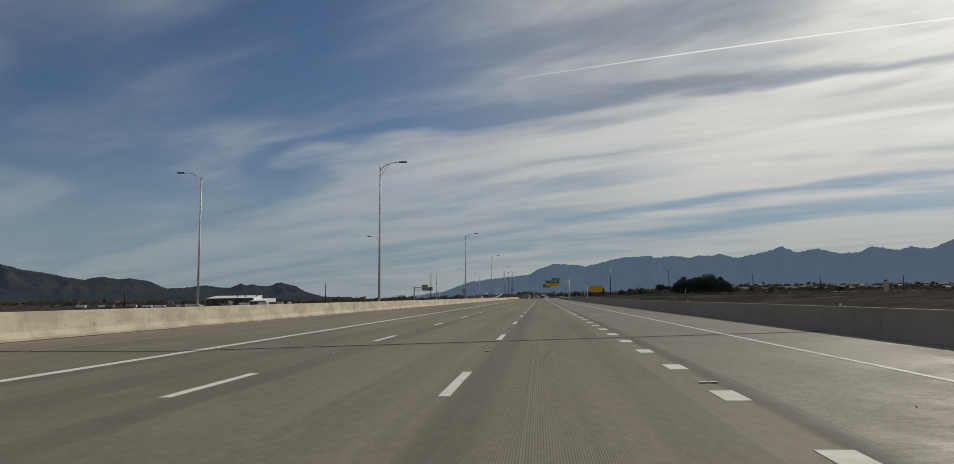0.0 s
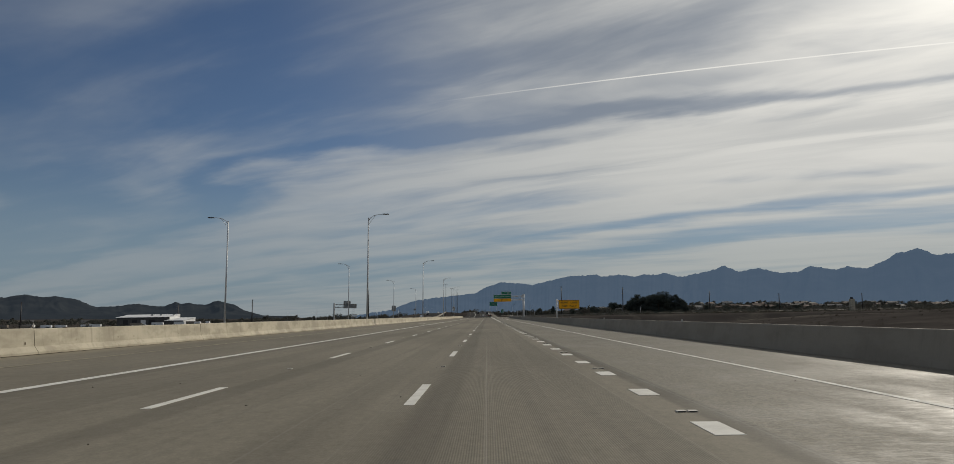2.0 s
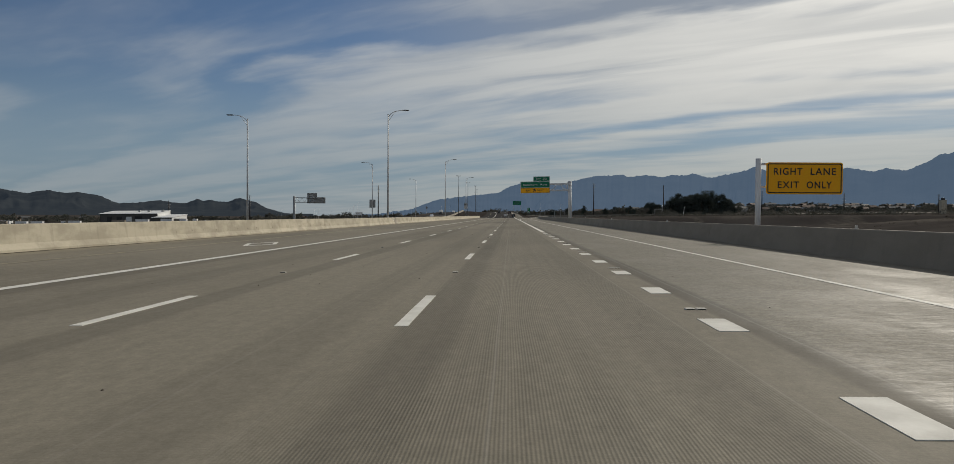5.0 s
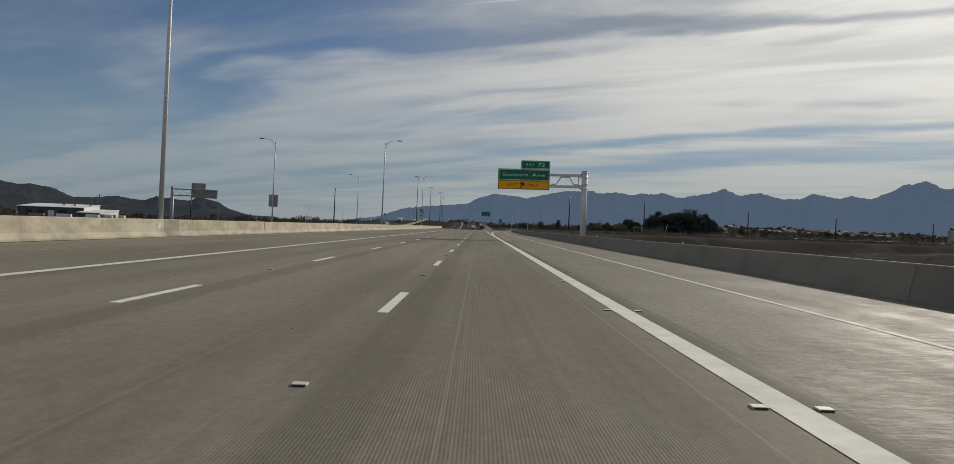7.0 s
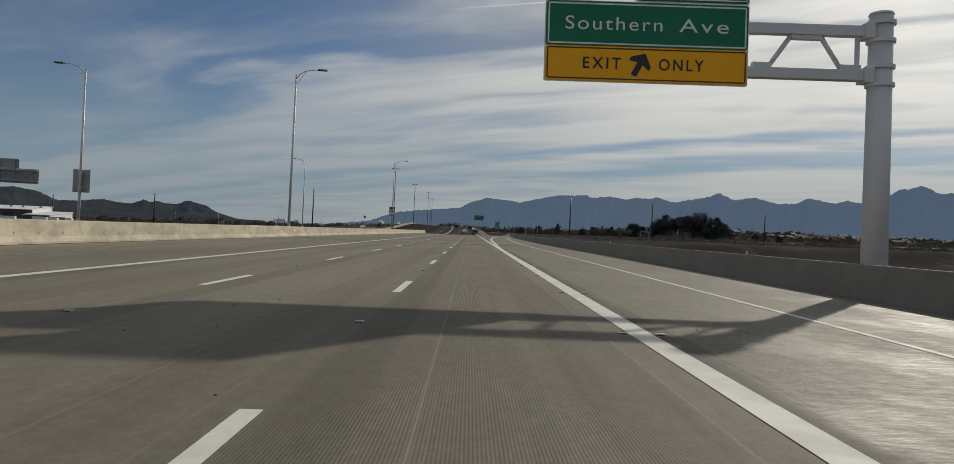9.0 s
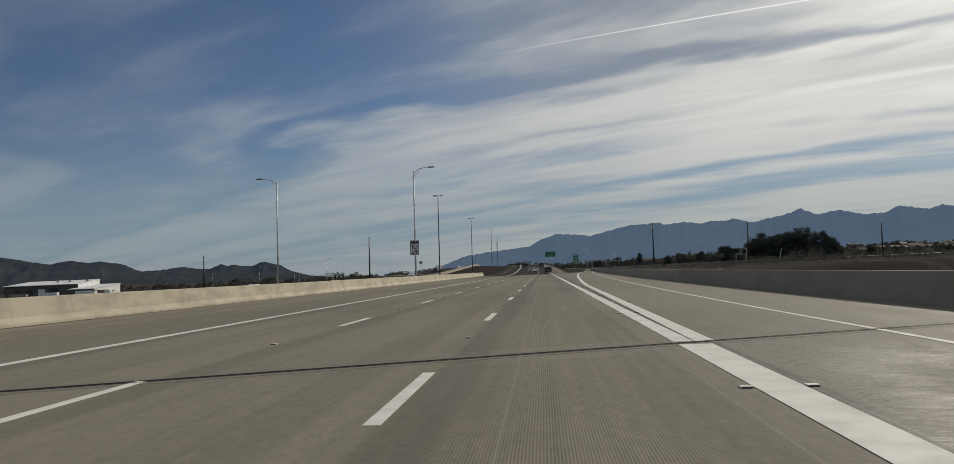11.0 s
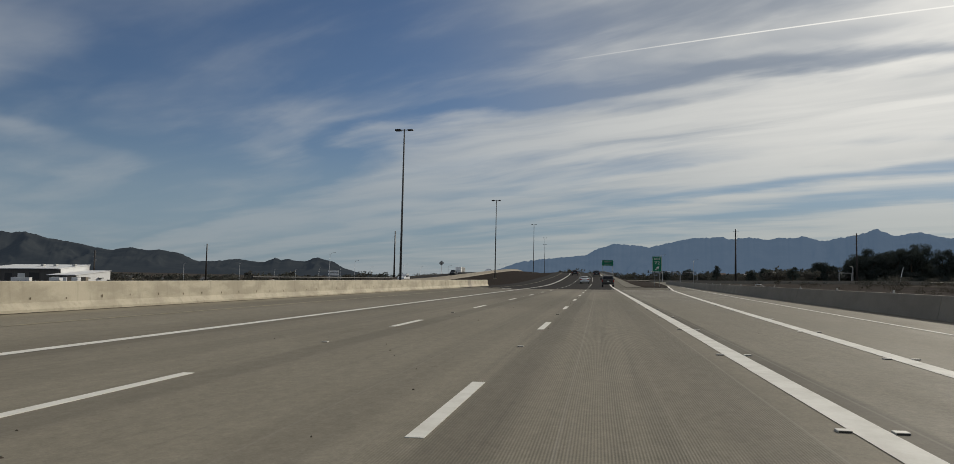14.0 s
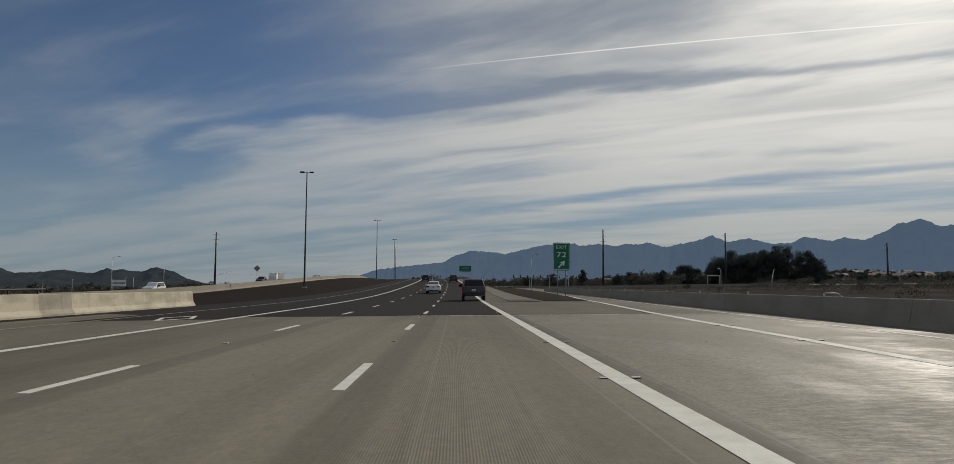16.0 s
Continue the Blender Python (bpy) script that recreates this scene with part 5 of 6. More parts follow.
        bm.faces.new(a)
        for k in range(4):
            bm.faces.new((a[k], b[k], b[(k + 1) % 4], a[(k + 1) % 4]))
        part("side_window", bm, GLASS, t)
        # tail lamp, mirror
        bm = bmesh.new()
        if kind == "sedan":
            box(bm, s * 0.50, s * 0.86, -0.01, 0.16, 0.78, 0.92, 0.02)
        else:
            box(bm, s * 0.80, s * 0.945, -0.005, 0.10, 0.82, 1.16, 0.02)
        part("tail_lamp", bm, RED, t)
        bm = bmesh.new()
        ym = {"sedan": 2.95, "suv": 3.1, "pickup": 3.6}[kind]
        box(bm, s * (w - 0.02), s * (w + 0.20), ym, ym + 0.10, belt + 0.02, belt + 0.20, 0.03)
        part("mirror", bm, paint if kind == "sedan" else TRIM, t)
        for yy in (r + 0.45, L - r - 0.5):
            wheel(t, s * (w - 0.01), yy, r, 0.22)
    bm = bmesh.new()
    box(bm, -w * 0.93, w * 0.93, -0.07, 0.14, zb + 0.10, zb + 0.34, 0.04)
    part("rear_bumper", bm, TRIM if kind != "sedan" else paint, t)
    bm = bmesh.new()
    box(bm, -0.62, 0.62, -0.075, 0.05, zb + 0.02, zb + 0.16, 0.02)
    part("lower_valance", bm, TRIM, t)
    bm = bmesh.new()
    z = 0.72 if kind == "sedan" else 0.86
    box(bm, -0.16, 0.16, -0.012, 0.03, z - 0.08, z + 0.08, 0.005)
    pl = part("number_plate", bm, WHITE, t)
    bm = bmesh.new()
    box(bm, -0.12, 0.12, -0.017, -0.0125, z - 0.025, z + 0.03)
    part("writing_bar", bm, BLACK, pl)
    bm = bmesh.new()
    tube(bm, [(0.45, -0.06, zb + 0.02), (0.45, 0.3, zb + 0.02)], 0.03, 8)
    part("exhaust", bm, GREY_STEEL, t)
    if kind == "suv":
        for s in (-1, 1):
            bm = bmesh.new()
            tube(bm, [(s * 0.66, 0.6, H + 0.0), (s * 0.66, 0.7, H + 0.07), (s * 0.66, 2.7, H + 0.07), (s * 0.66, 2.8, H)], 0.02, 8)
            part("roof_rail", bm, TRIM, t)
        bm = bmesh.new()
        box(bm, -0.2, 0.2, -0.012, 0.05, 1.02, 1.07, 0.01)
        part("tailgate_handle", bm, TRIM, t)
    return t


car("suv", "pewter grey sport utility vehicle with dark glass, on the freeway lane", "car", lie(2.85, 523.2), TAN, "suv")
car("sedan", "white four-door sedan with dark rear glass, on the freeway lane", "car", lie(-1.35, 553.5), SILVER, "sedan")
car("dark_suv", "dark sport utility vehicle far up the freeway", "car", lie(-5.4, 655), NAVY, "suv")
car("dark_pickup", "dark pickup far up the freeway", "car", lie(1.6, 640), NAVY, "pickup")
turn = Matrix.Rotation(math.pi, 4, "Z")
car("white_suv", "white sport utility vehicle coming the other way", "car", Matrix.Translation(W(-45, 581, opp_lift(581))) @ turn, SILVER, "suv")
car("white_pickup", "white pickup on the opposite carriageway", "car", Matrix.Translation(W(-38.5, 690, opp_lift(690))) @ turn, SILVER, "pickup")
car("grey_pickup", "dark pickup on the opposite carriageway", "car", Matrix.Translation(W(-45, 648, opp_lift(648))) @ turn, NAVY, "pickup")
car("silver_sedan", "pale sedan on the opposite bridge", "car", Matrix.Translation(W(-42, 430, -0.85)) @ turn, SILVER, "sedan")

# box truck on the opposite carriageway
t = thing("box_truck", "white box truck coming the other way", "truck", Matrix.Translation(W(-46.6, 672, opp_lift(672))) @ turn)
bm = bmesh.new()
box(bm, -1.1, 1.1, 0, 6.2, 0.9, 2.5, 0.04)
part("cargo_box", bm, ALU, t)
bm = bmesh.new()
loft(bm, [ring(6.3, [0.6, 1.4, 2.5, 2.6], [1.05, 1.1, 1.0, 0.9]), ring(7.4, [0.6, 1.4, 2.4, 2.5], [1.05, 1.1, 1.0, 0.9]), ring(8.1, [0.6, 1.3, 1.45, 1.5], [1.0, 1.05, 1.0, 0.95])])
part("cab", bm, WHITE, t)
bm = bmesh.new()
quad(bm, [(-0.9, 8.02, 1.55), (0.9, 8.02, 1.55), (0.82, 7.45, 2.4), (-0.82, 7.45, 2.4)])
part("windscreen", bm, GLASS, t)
bm = bmesh.new()
box(bm, -0.9, 0.9, 0.2, 7.6, 0.55, 1.0, 0.02)
part("chassis", bm, TRIM, t)
for s in (-1, 1):
    for yy in (1.3, 7.0):
        wheel(t, s * 1.12, yy, 0.45, 0.3)

# ---- rail on the opposite bridge ----
t = thing("bridge_rail", "dark steel rail on posts above the opposite barrier", "railing", Matrix.Identity(4), kind="structure")
for y in [477 + 4.0 * i for i in range(13)]:
    bm = bmesh.new()
    o = W(-32.75, y, -0.05)
    box(bm, o.x - 0.05, o.x + 0.05, o.y - 0.05, o.y + 0.05, o.z - 0.05, o.z + 0.98)
    part("rail_post", bm, RAIL, t)
bm = bmesh.new()
tube(bm, [W(-32.75, y, 0.94) for y in stations(475, 526, 10)], 0.085, 8)
part("top_rail", bm, RAIL, t)

# ---- power line ----


def power_pole(x, y, top, arms=True):
    g0 = ground_z(x, y)
    h = top - g0
    t = thing("power_pole", "tall dark steel power pole", "power pole", Matrix.Translation((x, y, g0)), "power poles")
    bm = bmesh.new()
    tube(bm, [(0, 0, -0.5), (0, 0, h)], [0.62, 0.34], 12)
    part("shaft", bm, DARK_STEEL, t, smooth=True)
    if arms:
        for k in range(3):
            z = h - 1.5 - 2.6 * k
            bm = bmesh.new()
            tube(bm, [(-1.7, 0, z + 0.2), (0, 0, z), (1.7, 0, z + 0.2)], 0.07, 6)
            part("insulator_arm", bm, GREY_STEEL, t)
    return Vector((x, y, top))


tilt_z = lambda x, z: z + TILT * x
for x, y, z in ((-470, 800, 22), (-331, 849, 17.6), (-252, 852, 22.2), (-128.3, 864, 31.3), (81.6, 862, 31.8), (147.5, 858, 29.2), (244.5, 871, 24.2), (305, 832, 19.5), (405, 860, 19)):
    power_pole(x, y, tilt_z(x, z))

# small lamps and signals along the cross street
for x, y, h in ((22, 664, 10), (40, 720, 10), (-120, 727, 14.5), (-150, 850, 14), (-190, 1010, 13), (-100, 900, 11), (-75, 960, 11), (-145, 690, 9), (-170, 690, 9), (-112, 820, 10), (-205, 930, 11), (-62, 905, 9), (-162, 760, 7.5), (-150.5, 760, 7.5), (-126.6, 760, 8.0), (-118, 850, 11.5), (-120, 900, 11)):
    o = copy_thing(lamp, Matrix.Translation((x, y, ground_z(x, y))))
    o.scale = (h / 14.2,) * 3
    tagged(o, "small street lamp beside the cross street", group="street lamps")
for x, y in ((29, 738), (37, 742), (45, 748)):
    t = thing("traffic_signal", "steel signal mast with an arm and dark signal heads", "traffic signal", Matrix.Translation((x, y, ground_z(x, y))), "signals")
    bm = bmesh.new()
    tube(bm, [(0, 0, 0), (0, 0, 5.2)], [0.13, 0.1], 10)
    part("post", bm, STEEL, t)
    bm = bmesh.new()
    tube(bm, [(0, 0, 4.7), (-6.5, 0, 5.2)], [0.09, 0.05], 8)
    part("arm", bm, STEEL, t)
    for k in range(3):
        bm = bmesh.new()
        box(bm, -6.3 + 2.6 * k, -5.9 + 2.6 * k, -0.2, 0.2, 4.4, 5.5, 0.04)
        part("signal_head", bm, TRIM, t)
o = Vector((160, 828, ground_z(160, 828)))
t = thing("leaning_post", "white leaning post on the river bank", "post", Matrix.Translation(o))
bm = bmesh.new()
tube(bm, [(-0.9, 0, -0.3), (0.2, 0, 6.5), (0.9, 0, 9.0)], [0.22, 0.18, 0.15], 8)
part("shaft", bm, WHITE, t)
t = thing("utility_frame", "pale steel frame with one taller post before the grove", "frame", Matrix.Translation((145.5, 871, ground_z(145.5, 871))))
for x, h in ((-3.6, 6.4), (3.2, 6.4), (4.0, 9.6)):
    bm = bmesh.new()
    tube(bm, [(x, 0, -0.3), (x, 0, h)], 0.24, 8)
    part("post", bm, GREY_STEEL, t)
bm = bmesh.new()
tube(bm, [(-3.6, 0, 6.2), (3.2, 0, 6.2)], 0.2, 8)
part("crossbar", bm, GREY_STEEL, t)
bm = bmesh.new()
tube(bm, [(4.0, 0, 9.5), (3.4, 0, 10.2), (2.2, 0, 10.4)], 0.16, 8)
part("arm", bm, GREY_STEEL, t)
o = Vector((20.9, 501.3, ground_z(20.9, 501.3)))
t = thing("bent_pipe", "white steel pipe bent over beside the barrier", "pipe", Matrix.Translation(o))
bm = bmesh.new()
tube(bm, [(-0.55, -0.2, 1.03 - o.z), (0.0, 0.0, 1.03 - o.z), (0.3, 0.1, 0.98 - o.z), (0.65, 0.25, 0.78 - o.z), (1.0, 0.4, -0.2)], 0.028, 8)
part("pipe", bm, WHITE, t, smooth=True)
t = thing("pale_tower", "pale concrete tower block standing in the dry field", "tower", Matrix.Translation((304, 677, ground_z(304, 677))))
bm = bmesh.new()
box(bm, -1.7, 1.7, -1.7, 1.7, -0.5, 14.2 - ground_z(304, 677), 0.25)
part("shaft", bm, BARRIER, t)
bm = bmesh.new()
box(bm, -0.9, 0.9, -0.9, 0.9, 14.2 - ground_z(304, 677), 15.6 - ground_z(304, 677), 0.2)
part("cap", bm, TRIM, t)
street = mesh("cross_street", [(x, y, ground_z(x, y) + (1.2 if k else 1.0)) for x in range(14, 420, 14) for k, y in enumerate((752 + 0.05 * x, 768 + 0.05 * x))],
              [(2 * i, 2 * i + 2, 2 * i + 3, 2 * i + 1) for i in range(28)], RAMP)
structure(street, "pale cross street beyond the exit ramp", "road")
wall = mesh("street_wall", [(x, y, ground_z(x, y) + z) for x in range(24, 150, 9) for y, z in ((744 + 0.05 * x, -0.5), (744 + 0.05 * x, 1.5), (744.4 + 0.05 * x, 1.5), (744.4 + 0.05 * x, -0.5))],
            [(4 * i + a, 4 * i + 4 + a, 4 * i + 4 + (a + 1) % 4, 4 * i + (a + 1) % 4) for i in range(13) for a in range(4)], BARRIER_DARK)
structure(wall, "low concrete wall along the cross street", "wall")
t = thing("double_board", "two white sign boards on posts beside a far road", "board", Matrix.Translation((-121, 735, ground_z(-121, 735))))
for z in (4.6, 6.0):
    bm = bmesh.new()
    box(bm, -2.6, 2.6, -0.06, 0.06, z - 0.45, z + 0.45, 0.02)
    part("board", bm, WHITE, t)
for x in (-2.2, 2.2):
    bm = bmesh.new()
    box(bm, x - 0.1, x + 0.1, 0.07, 0.25, -0.4, 6.5)
    part("post", bm, GREY_STEEL, t)
t = thing("warning_sign", "diamond road sign beside the opposite carriageway", "road sign", Matrix.Translation(W(-59.6, 700, 0.2)))
bm = bmesh.new()
box(bm, -0.06, 0.06, -0.06, 0.06, -1, 4.2)
part("post", bm, STEEL, t)
bm = bmesh.new()
box(bm, -0.75, 0.75, -0.09, -0.06, -0.75, 0.75, 0.02)
p = part("panel", bm, ALU, t)
p.matrix_local = Matrix.Translation((0, 0, 3.5)) @ Matrix.Rotation(radians(45), 4, "Y")

# ---- plants ----
LEAF = leafy("grove_leaves", (0.086, 0.098, 0.084), (0.060, 0.072, 0.066), 0.25)
SCRUB = leafy("dry_scrub", (0.092, 0.080, 0.060), (0.052, 0.050, 0.038), 0.06)
FAR_LEAF = leafy("far_trees", (0.098, 0.102, 0.087), (0.140, 0.130, 0.108), 0.03)
BARK = material("bark", (0.10, 0.078, 0.058), 0.9, second=(0.06, 0.046, 0.035), scale=2, fine=12)


def leaf_cloud(rng, blobs, count, size):
    """Many small tilted leaf faces filling rounded, ragged clumps."""
    c = np.array([b[:3] for b in blobs], float)
    r = np.array([b[3] for b in blobs], float)
    k = rng.integers(0, len(blobs), count)
    v = rng.normal(size=(count, 3))
    v /= np.linalg.norm(v, axis=1)[:, None]
    rad = r[k] * rng.random(count) ** 0.38 * rng.uniform(0.75, 1.12, count)
    o = c[k] + v * rad[:, None] * np.array([1, 1, 0.8])
    a = rng.normal(size=(count, 3))
    a /= np.linalg.norm(a, axis=1)[:, None]
    b = np.cross(a, rng.normal(size=(count, 3)))
    b /= np.linalg.norm(b, axis=1)[:, None]
    s = (size * rng.uniform(0.6, 1.5, count))[:, None]
    q = np.stack([o - a * s, o - b * s * 0.6, o + a * s, o + b * s * 0.6], 1).reshape(-1, 3)
    return q, [(4 * i, 4 * i + 1, 4 * i + 2, 4 * i + 3) for i in range(count)]


def tree(x, y, height, spread, seed, label, count=1500, leaf=0.55):
    rng = np.random.default_rng(seed)
    g0 = ground_z(x, y) - 0.2
    t = thing("tree", label, "tree", Matrix.Translation((x, y, g0)), "grove")
    bm = bmesh.new()
    top = height * 0.62
    tube(bm, [(0, 0, 0), (0.3, 0.1, top * 0.4), (0.1, -0.2, top * 0.75), (0.4, 0.1, top)], [0.5, 0.36, 0.24, 0.1], 8)
    part("trunk", bm, BARK, t, smooth=True)
    blobs = []
    for i in range(6):
        a = 2 * math.pi * (i + rng.random() * 0.7) / 6
        z0 = top * (0.4 + 0.09 * i)
        e = (math.cos(a) * spread * 0.6, math.sin(a) * spread * 0.6, z0 + height * 0.16)
        bm = bmesh.new()
        tube(bm, [(0.2, 0, z0), (e[0] * 0.5, e[1] * 0.5, z0 + height * 0.07), e], [0.2, 0.13, 0.05], 6)
        part("limb", bm, BARK, t)
        blobs.append((*e, spread * rng.uniform(0.36, 0.52)))
    for i in range(24):
        a, u = rng.random() * 6.28, rng.random() ** 0.6
        z = height * rng.uniform(0.14, 0.84)
        k = 1 - 0.55 * max(0, (z / height - 0.5) / 0.5)
        blobs.append((math.cos(a) * u * spread * 0.8 * k, math.sin(a) * u * spread * 0.8 * k, z, spread * rng.uniform(0.30, 0.50)))
    v, f = leaf_cloud(rng, blobs, count, leaf)
    mesh("crown", v, f, LEAF, t)
    return t


random.seed(5)
grove = [(150, 938, 15, 6.5), (158, 945, 14, 6)]
grove += [(172 + 5.2 * i + random.uniform(-1.5, 1.5), 935 - 2.5 * i + random.uniform(-8, 8), h, 7.6 + random.uniform(-0.6, 1.4)) for i, h in enumerate((18, 23, 25.5, 23.5, 26, 28, 26, 28.5, 27, 21, 17))]
grove += [(174 + 6.4 * i + random.uniform(-2, 2), 950 - 2.5 * i + random.uniform(-8, 8), h, 7.5 + random.uniform(-0.6, 1.4)) for i, h in enumerate((17, 21, 21, 24, 25, 24, 20, 16))]
for i, (x, y, h, s) in enumerate(grove):
    tree(x, y, h, s, i, "dark green dense grove tree on the river bank", 16000, 0.24)
for i, (x, y, h, s) in enumerate([(45, 905, 8, 4), (62, 930, 10, 4.5), (98, 900, 9, 4), (112, 925, 11, 4.5), (128, 915, 8, 3.5), (75, 890, 12, 3.2), (118, 880, 12, 3.4), (255, 915, 9, 4), (282, 930, 8, 4.5), (330, 900, 9, 4.5), (365, 930, 8, 4)]):
    tree(x, y, h, s, 40 + i, "dusty green tree among the scrub", 4200, 0.22)


def scatter(name, label, category, spots, mat, per, leaf, seed):
    """Uncountable low plants as one object."""
    rng = np.random.default_rng(seed)
    V, F, n = [], [], 0
    for x, y, h, w in spots:
        z = ground_z(x, y)
        # stands of taller and lower growth
        k = 1.0 + 0.75 * noise.noise(Vector((x / 38, y / 60, 11)))
        h, w = h * k, w * k
        v, f = leaf_cloud(rng, [(x, y, z + h * 0.40, w * 0.55), (x + w * 0.3, y, z + h * 0.62, w * 0.42), (x - w * 0.35, y + w * 0.2, z + h * 0.5, w * 0.4)], per, leaf * h)
        V.append(v)
        F += [tuple(i + n for i in q) for q in f]
        n += len(v)
    ob = mesh(name, np.concatenate(V), F, mat)
    return tagged(ob, label, category, kind="stuff")


rng = np.random.default_rng(9)
spots = [(x + rng.uniform(-4, 4), y + rng.uniform(-9, 2), rng.uniform(3.5, 7.5), rng.uniform(3.0, 5.0)) for x, y, h, w in grove for _ in range(7)]
scatter("grove_undergrowth", "dark dense bushes under the grove", "bushes", spots, LEAF, 420, 0.055, 8)
spots = []
while len(spots) < 900:
    x, y = rng.uniform(24, 420), rng.uniform(180, 900)
    if x > 30 + max(0, (y - 480)) * 0.12:
        spots.append((x, y, rng.uniform(0.5, 1.8), rng.uniform(0.7, 2.2)))
scatter("river_scrub", "dry brown scrub on the river bank", "scrub", spots, SCRUB, 200, 0.042, 1)
spots = [(rng.uniform(-40, 900), 930 + 440 * rng.random() ** 1.3, rng.uniform(2.0, 7.5), rng.uniform(2.2, 5.5)) for _ in range(1000)]
spots += [(rng.uniform(-25, 175), rng.uniform(915, 1000), rng.uniform(4.0, 9.0), rng.uniform(4.5, 8)) for _ in range(170)]
spots += [(rng.uniform(230, 950), 960 + 420 * rng.random() ** 1.1, rng.uniform(4.0, 9.5), rng.uniform(3.0, 6.5)) for _ in range(360)]
scatter("far_woods", "dusty green trees of a far suburb", "trees", spots, FAR_LEAF, 190, 0.065, 2)
spots = []
while len(spots) < 760:
    x, y = rng.uniform(60, 620), rng.uniform(520, 930)
    if x > 45 + max(0, (y - 480)) * 0.16:
        h = rng.uniform(0.9, 2.4) if rng.random() < 0.8 else rng.uniform(2.5, 4.5)
        spots.append((x, y, h, h * rng.uniform(0.8, 1.6)))
scatter("olive_scrub", "dusty olive bushes scattered over the dry field", "scrub", spots, FAR_LEAF, 200, 0.055, 12)
spots = [(rng.uniform(-1100, -95), 900 + 500 * rng.random() ** 1.5, rng.uniform(3, 8.5), rng.uniform(3.5, 8)) for _ in range(900)]
scatter("far_woods_2", "dark far trees on the plain", "trees", spots, FAR_LEAF, 150, 0.08, 3)
spots = [(rng.uniform(-600, -70), rng.uniform(560, 900), rng.uniform(0.6, 2.2), rng.uniform(0.8, 2.5)) for _ in range(420)]
scatter("plain_scrub", "dry scrub on the plain", "scrub", spots, SCRUB, 50, 0.12, 4)

rng = np.random.default_rng(31)
spots = []
while len(spots) < 1300:
    x, y = 36 + 420 * rng.random() ** 1.4, rng.uniform(190, 760)
    if x > 34 + max(0, (y - 480)) * 0.14 and noise.noise(Vector((x / 45, y / 70, 2))) > -0.22:
        h = rng.uniform(0.3, 1.1)
        spots.append((x, y, h, h * rng.uniform(0.9, 1.8)))
scatter("field_scrub", "low grey brown brush and weeds over the dry field", "scrub", spots, SCRUB, 70, 0.075, 33)

# ---- buildings ----
ROOF_M = [material("roof_tiles", (0.15, 0.105, 0.085), 0.85, scale=0.4, fine=4), material("roof_grey", (0.17, 0.165, 0.16), 0.85, scale=0.4, fine=4)]
WALL_M = [material("stucco_tan", (0.27, 0.235, 0.19), 0.9, scale=0.5, fine=6), material("stucco_white", (0.42, 0.405, 0.375), 0.9, scale=0.5, fine=6)]
SHED = material("white_cladding", (0.74, 0.74, 0.73), 0.6, second=(0.62, 0.62, 0.61), scale=0.3, fine=5, stretch=(6, 6, 0.2))
# cladding on the sides away from the sun, shade put into the colour
SHADE_WALL = material("shaded_cladding", (0.11, 0.105, 0.10), 0.7, second=(0.075, 0.07, 0.066), scale=0.3, fine=5, stretch=(6, 6, 0.2))


def house(x, y, w, dpt, h, wall, roof, yaw):
    t = thing("house", "small pale house with a pitched roof among far trees", "house", Matrix.Translation((x, y, ground_z(x, y) - 0.3)) @ Matrix.Rotation(yaw, 4, "Z"), "suburb")
    bm = bmesh.new()
    box(bm, -w / 2, w / 2, -dpt / 2, dpt / 2, 0, h)
    wl = part("wall", bm, wall, t)
    bm = bmesh.new()
    e = 0.5
    for s in (-1, 1):
        a = [(-w / 2 - e, s * (dpt / 2 + e), h - 0.1), (w / 2 + e, s * (dpt / 2 + e), h - 0.1), (w / 2 + e, 0, h + dpt * 0.22), (-w / 2 - e, 0, h + dpt * 0.22)]
        up = [bm.verts.new(Vector(p) + Vector((0, 0, 0.2))) for p in a]
        dn = [bm.verts.new(p) for p in a]
        bm.faces.new(up)
        bm.faces.new(list(reversed(dn)))
        for k in range(4):
            bm.faces.new((up[k], dn[k], dn[(k + 1) % 4], up[(k + 1) % 4]))
    part("roof", bm, roof, t)
    for k in (-1, 1):
        bm = bmesh.new()
        box(bm, k * w * 0.25 - 0.7, k * w * 0.25 + 0.7, -dpt / 2 - 0.03, -dpt / 2 + 0.05, h * 0.35, h * 0.75)
        part("window", bm, GLASS, wl)


for i in range(60):
    x, y = rng.uniform(110, 820), rng.uniform(985, 1370)
    house(x, y, rng.uniform(10, 18), rng.uniform(8, 12), rng.uniform(2.8, 4.5), WALL_M[i % 2], ROOF_M[(i // 2) % 2], rng.uniform(-0.6, 0.6))
for i in range(16):
    x, y = rng.uniform(-800, -150), rng.uniform(1000, 1350)
    house(x, y, rng.uniform(10, 18), rng.uniform(8, 12), rng.uniform(2.8, 4.5), WALL_M[i % 2], ROOF_M[(i // 2) % 2], rng.uniform(-0.6, 0.6))

# warehouse with a low annexe and parked trailers
g0 = ground_z(-330, 810) - 1.5
t = thing("warehouse", "long white warehouse with a low-pitched roof and annexe", "warehouse", Matrix.Translation((0, 0, g0)))


